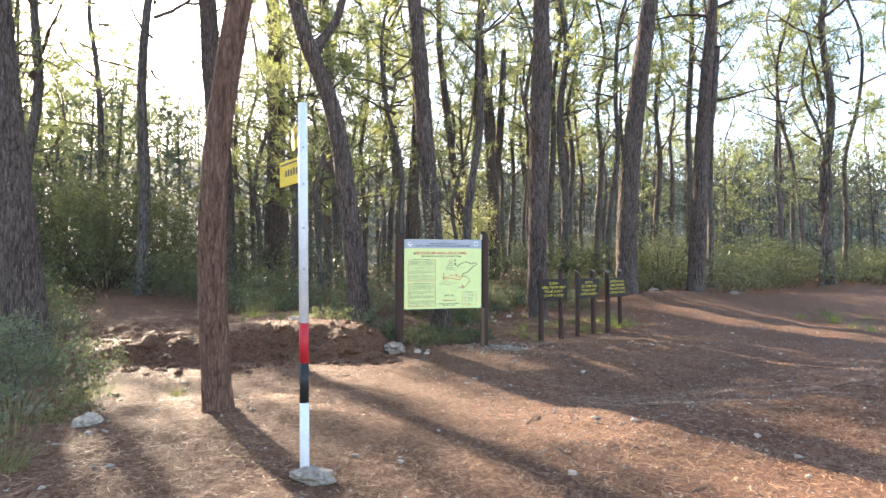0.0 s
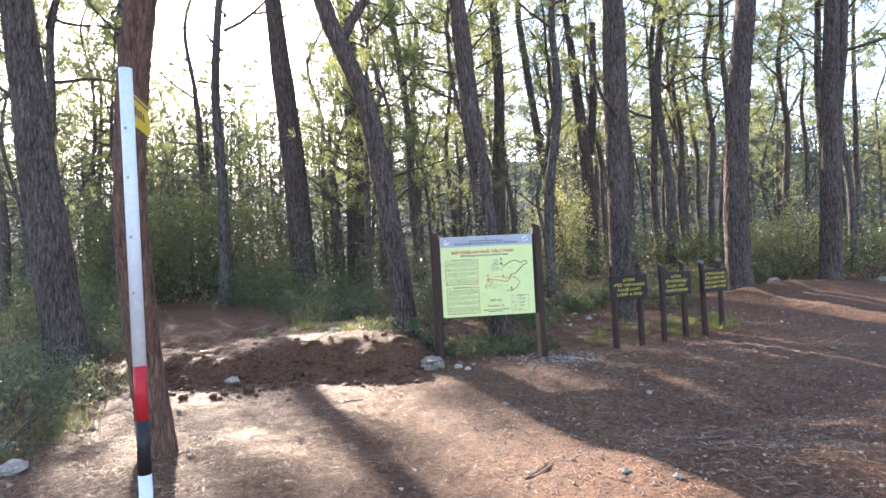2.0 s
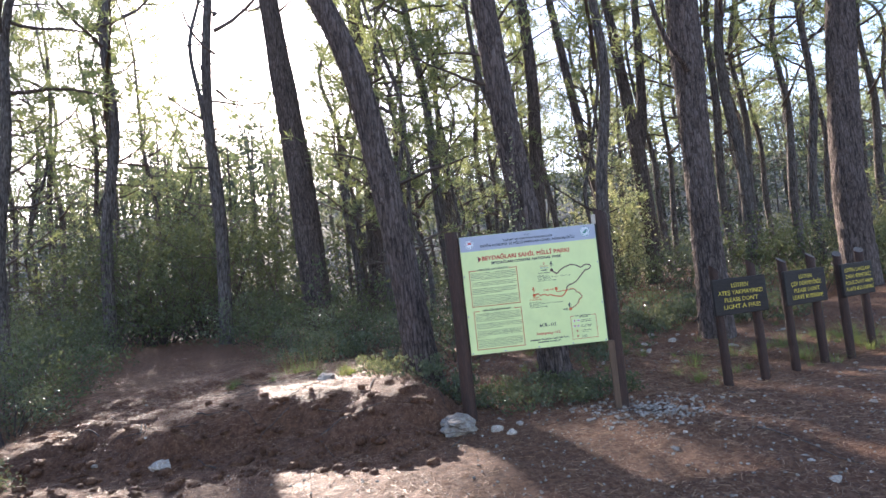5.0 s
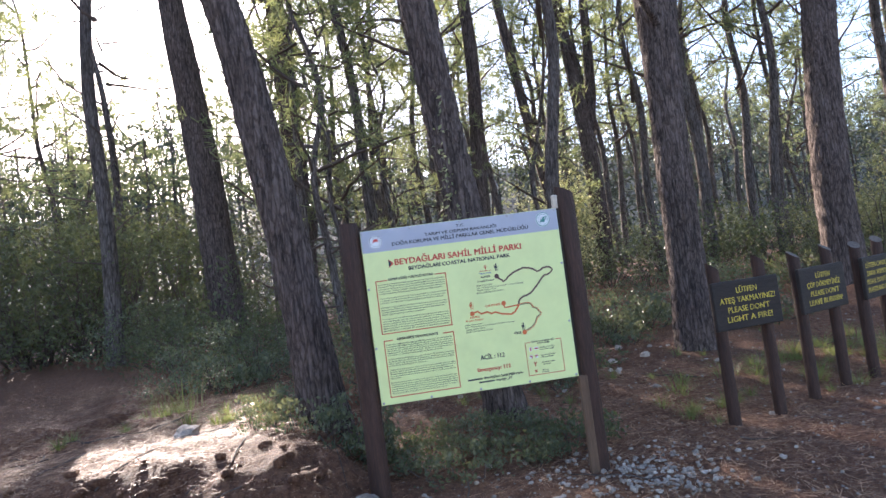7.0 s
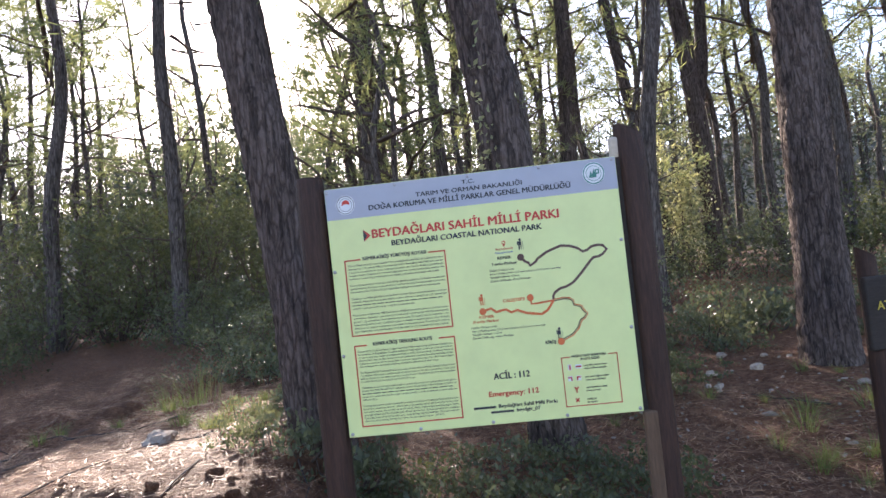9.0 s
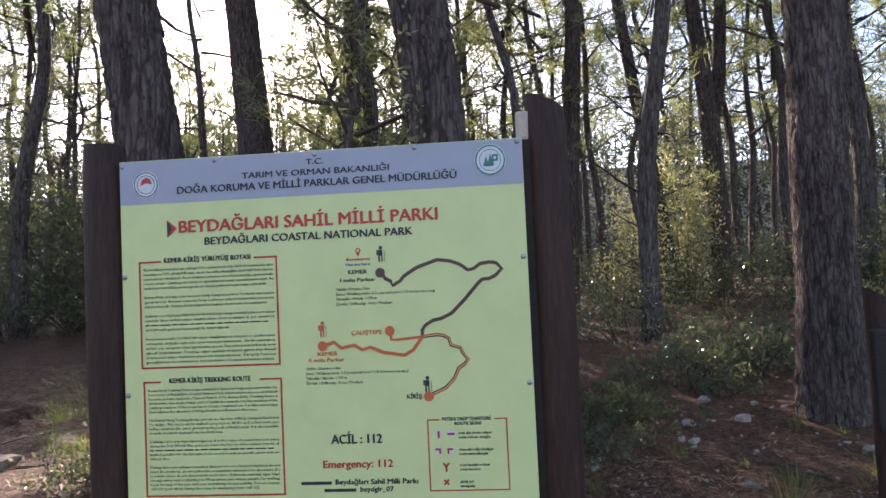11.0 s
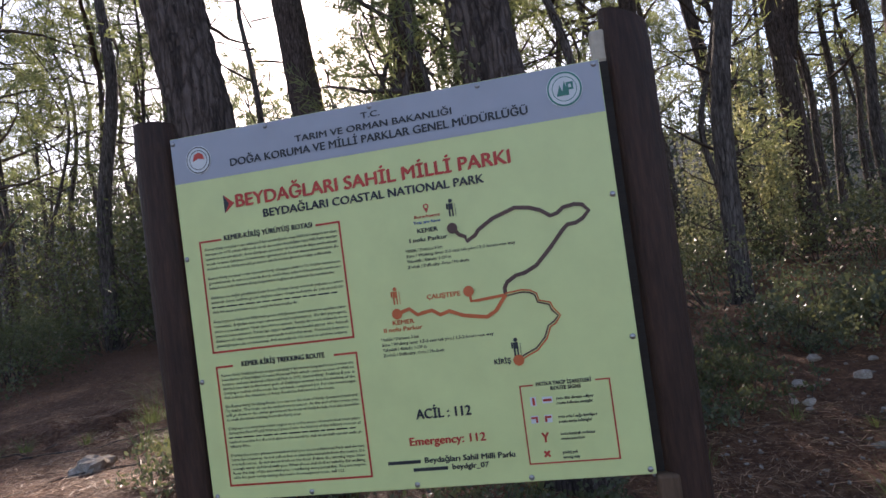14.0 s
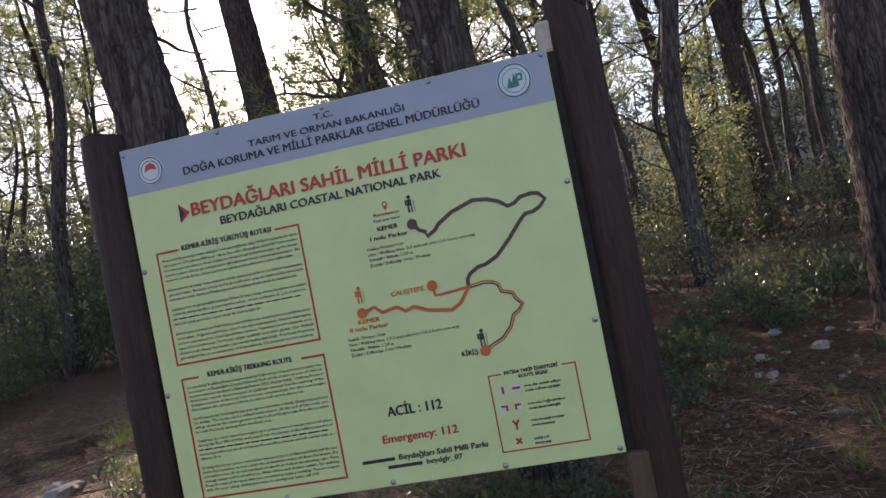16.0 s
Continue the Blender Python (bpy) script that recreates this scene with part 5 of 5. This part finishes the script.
def litter():
    """Fallen pine needles."""
    rs = np.random.RandomState(9)
    n = 125000
    x, y = rs.uniform(-4.5, 9.5, n), 0.2 + 12.6 * rs.rand(n) ** 1.1
    x = np.concatenate([x, rs.uniform(-5, 1.9, 30000), rs.uniform(4, 9, 6000)])
    y = np.concatenate([y, rs.uniform(9.9, 17, 30000), rs.uniform(10.5, 15, 6000)])
    n = len(x)
    keep = value_noise(x * 1.1, y * 1.1) + 0.6 * value_noise(x * 3.1, y * 3.1) + rs.uniform(-0.35, 0.6, n) > -0.05
    keep &= rs.rand(n) < smooth_step(0.2, 2.4, y) * smooth_step(9.5, 7.0, x) * smooth_step(-5, -2.8, x)
    x, y = x[keep], y[keep]
    n = len(x)
    z = height(x, y)
    a = rs.uniform(0, 6.2832, n)
    d = np.stack([np.cos(a), np.sin(a), rs.uniform(-0.05, 0.22, n)], 1)
    side = np.stack([-np.sin(a), np.cos(a), rs.uniform(-0.6, 0.6, n)], 1) * rs.uniform(0.0011, 0.0027, (n, 1))
    ln = rs.uniform(0.04, 0.11, (n, 1))
    c = np.stack([x, y, z + 0.006], 1)
    tip = c + d * ln
    q = np.stack([c - side, c + side, tip + side * 0.4, tip - side * 0.4], 1)
    tagged(new("needle_litter", quads_of("needle_litter", q, M_LITTER)), "fallen brown pine needles over the soil", "needle litter", kind="stuff")


litter()


# ---- grass, low plants and sticks ----
def grass_mesh(seed, blades, tall, spread, width, droop, material):
    rs = np.random.RandomState(seed)
    a = rs.uniform(0, 6.2832, blades)
    r = spread * 0.35 * np.sqrt(rs.rand(blades))
    p = np.stack([r * np.cos(a), r * np.sin(a), np.zeros(blades) - 0.02], 1)
    out_dir = np.stack([np.cos(a), np.sin(a), np.zeros(blades)], 1)
    ln = tall * rs.uniform(0.45, 1.1, (blades, 1))
    lean = rs.uniform(0.1, 0.7, (blades, 1)) * spread
    side = np.stack([-np.sin(a), np.cos(a), np.zeros(blades)], 1) * width * 0.5
    quads, last, wl = [], p, 1.0
    for k in range(1, 5):
        f = k / 4
        q = p + np.array([0, 0, 1]) * ln * (f - droop * f ** 3) + out_dir * lean * f ** 2 * 1.6
        wn_ = 1 - 0.85 * f
        quads.append(np.stack([last - side * wl, last + side * wl, q + side * wn_, q - side * wn_], 1))
        last, wl = q, wn_
    return quads_of("blades", np.concatenate(quads), material)


TALL = grass_mesh(1, 46, 0.95, 0.95, 0.006, 0.42, M_GRASS)
TALL_DRY = grass_mesh(2, 40, 0.95, 1.0, 0.004, 0.45, M_STRAW)
SHORT = grass_mesh(3, 60, 0.2, 0.22, 0.006, 0.2, M_GRASS)
MEADOW = grass_mesh(4, 60, 0.3, 0.4, 0.007, 0.25, M_GRASS)


def tuft(me, x, y, s, label, group):
    ob = new("grass_tuft", me)
    ob.matrix_basis = Matrix.Translation((x, y, ground_z(x, y))) @ Matrix.Rotation(x * 11 + y * 5, 4, "Z") @ Matrix.Diagonal((s, s, s, 1))
    return tagged(ob, label, "grass", group)


for x, y, s in ((0.12, 13.4, 0.95), (-0.12, 13.3, 0.65)):
    tuft(TALL, x, y, s, "tall arching green grass tuft on the bank", "tall grass")
tuft(TALL_DRY, 0.24, 13.4, 0.9, "dry straw-coloured tall grass tuft", "tall grass")
rng = random.Random(51)
for _ in range(16):
    x, y = rng.uniform(-0.7, 1.3), rng.uniform(11.7, 13.4)
    tuft(SHORT, x, y, rng.uniform(0.6, 1.1), "short green grass tuft on the bank", "bank grass")
for _ in range(46):
    x = rng.uniform(4.9, 8.0)
    y = 10.75 + (x - 5) * 0.33 + rng.uniform(-0.25, 0.9)
    tuft(rng.choice((SHORT, MEADOW)), x, y, rng.uniform(0.5, 0.95), "green grass tuft round the small signs", "sign grass")
for _ in range(26):
    x, y = rng.uniform(-2.7, -1.55), rng.uniform(3.6, 8.8)
    tuft(rng.choice((TALL_DRY, TALL, MEADOW, MEADOW)), x, y, rng.uniform(0.6, 1.0), "tall mixed green and dry grass at the clearing's edge", "edge grass")
for _ in range(30):
    x = rng.uniform(2.4, 7.5)
    tuft(SHORT, x, rng.uniform(11.3, edge_of_wood(x)), rng.uniform(0.5, 0.95), "sparse green grass under the pines", "forest grass")
for _ in range(34):
    tuft(MEADOW, rng.uniform(12, 19), rng.uniform(9.2, 11.8), rng.uniform(0.6, 1.2), "green grass tuft on the road verge", "verge grass")
tuft(SHORT, -0.9, 7.6, 0.8, "small green grass tuft on the trodden soil", "")

PLANTS = [bush_meshes(98, 0.38, 0.42, 620, 0.05, M_LEAF_GREY, 20, 10), bush_meshes(99, 0.45, 0.34, 620, 0.045, M_LEAF, 20, 10)]
for _ in range(11):
    x = rng.uniform(2.2, 3.9)
    y = rng.uniform(10.45, 11.3)
    s = rng.uniform(0.6, 1.0)
    bush("low leafy plant with greyish green leaves behind the board", rng.choice(PLANTS), Matrix.Translation((x, y, ground_z(x, y))) @ Matrix.Rotation(x * 9, 4, "Z") @ Matrix.Diagonal((s, s, s, 1)), "low plants behind the board", "plant")
for _ in range(14):
    x = rng.uniform(4.0, 9.4)
    y = edge_of_wood(x) - rng.uniform(-0.2, 2.2)
    s = rng.uniform(0.6, 1.2)
    bush("low leafy plant at the edge of the wood", rng.choice(PLANTS), Matrix.Translation((x, y, ground_z(x, y))) @ Matrix.Rotation(x * 9, 4, "Z") @ Matrix.Diagonal((s, s, s, 1)), "wood edge plants", "plant")
for x, y, s in ((0.36, 15.0, 1.5), (1.25, 11.9, 0.65), (1.4, 11.2, 0.55), (1.6, 12.1, 0.75), (1.81, 11.1, 0.8), (2.15, 11.0, 0.9)):
    bush("small shrub with shiny pale leaves on the bank", PLANTS[0], Matrix.Translation((x, y, ground_z(x, y))) @ Matrix.Diagonal((s, s, s * 1.3, 1)), "shiny shrubs")
for x, y, s in ((6.45, 15.0, 1.7), (6.0, 14.9, 1.3)):
    bush("loose grey-green shrub on the dark earth bank", PLANTS[0], Matrix.Translation((x, y, ground_z(x, y))) @ Matrix.Rotation(x, 4, "Z") @ Matrix.Diagonal((s, s, s * 1.2, 1)), "bank shrubs")
for x, y in ((4.67, 13.0), (4.93, 14.0), (5.0, 13.35), (4.5, 12.6), (4.8, 13.6), (4.4, 13.3)):
    bush("low leggy green plant on the red soil", PLANTS[1], Matrix.Translation((x, y, ground_z(x, y))) @ Matrix.Rotation(x * 5, 4, "Z") @ Matrix.Diagonal((0.6, 0.6, 0.75, 1)), "leggy plants", "plant")
# climbers on the far forked pine, and ivy on the trunk behind the board
CLIMBER = bush_meshes(100, 0.7, 5.0, 4200, 0.1, M_LEAF_LIME, 60, 24)
bush("bright green climber hanging on a pine trunk", CLIMBER, Matrix.Translation((8.65, 23.0, ground_z(8.65, 23.0))), "", "climber")
LOWCLIMB = bush_meshes(101, 0.9, 3.3, 3600, 0.08, M_LEAF_LIME, 50, 20)
bush("bright yellow-green sunlit shrub under the climber", LOWCLIMB, Matrix.Translation((7.2, 22.4, ground_z(7.2, 22.4))), "", "shrub")
IVY = bush_meshes(102, 0.14, 3.4, 260, 0.05, M_LEAF_LIME, 22, 8)
bush("ivy strands climbing a pine trunk", IVY, Matrix.Translation((3.3, 11.5, ground_z(3.3, 11.5) + 0.5)) @ Matrix.Rotation(-0.06, 4, "Y"), "", "ivy")

for i in range(58):
    x, y = (rng.uniform(-1.6, 8), rng.uniform(2.5, 12.5)) if i < 34 else (rng.uniform(-1.5, 1.6), rng.uniform(9.8, 12.6))
    verts, faces = [], []
    ln = rng.uniform(0.25, 0.9)
    a = rng.uniform(0, 6.28)
    pts = crooked(rng, (0, 0, 0.012), (math.cos(a), math.sin(a), 0), ln, 6, 0.22)
    pts = [Vector((p.x, p.y, float(height(x + p.x, y + p.y)) - ground_z(x, y) + 0.01)) for p in pts]
    tube(verts, faces, pts, [0.007 - 0.0007 * k for k in range(7)], 5)
    ob = new("stick", mesh_of("stick", verts, faces, M_TWIG))
    ob.location = (x, y, ground_z(x, y))
    tagged(ob, "thin fallen grey twig on the soil", "stick", "fallen sticks")
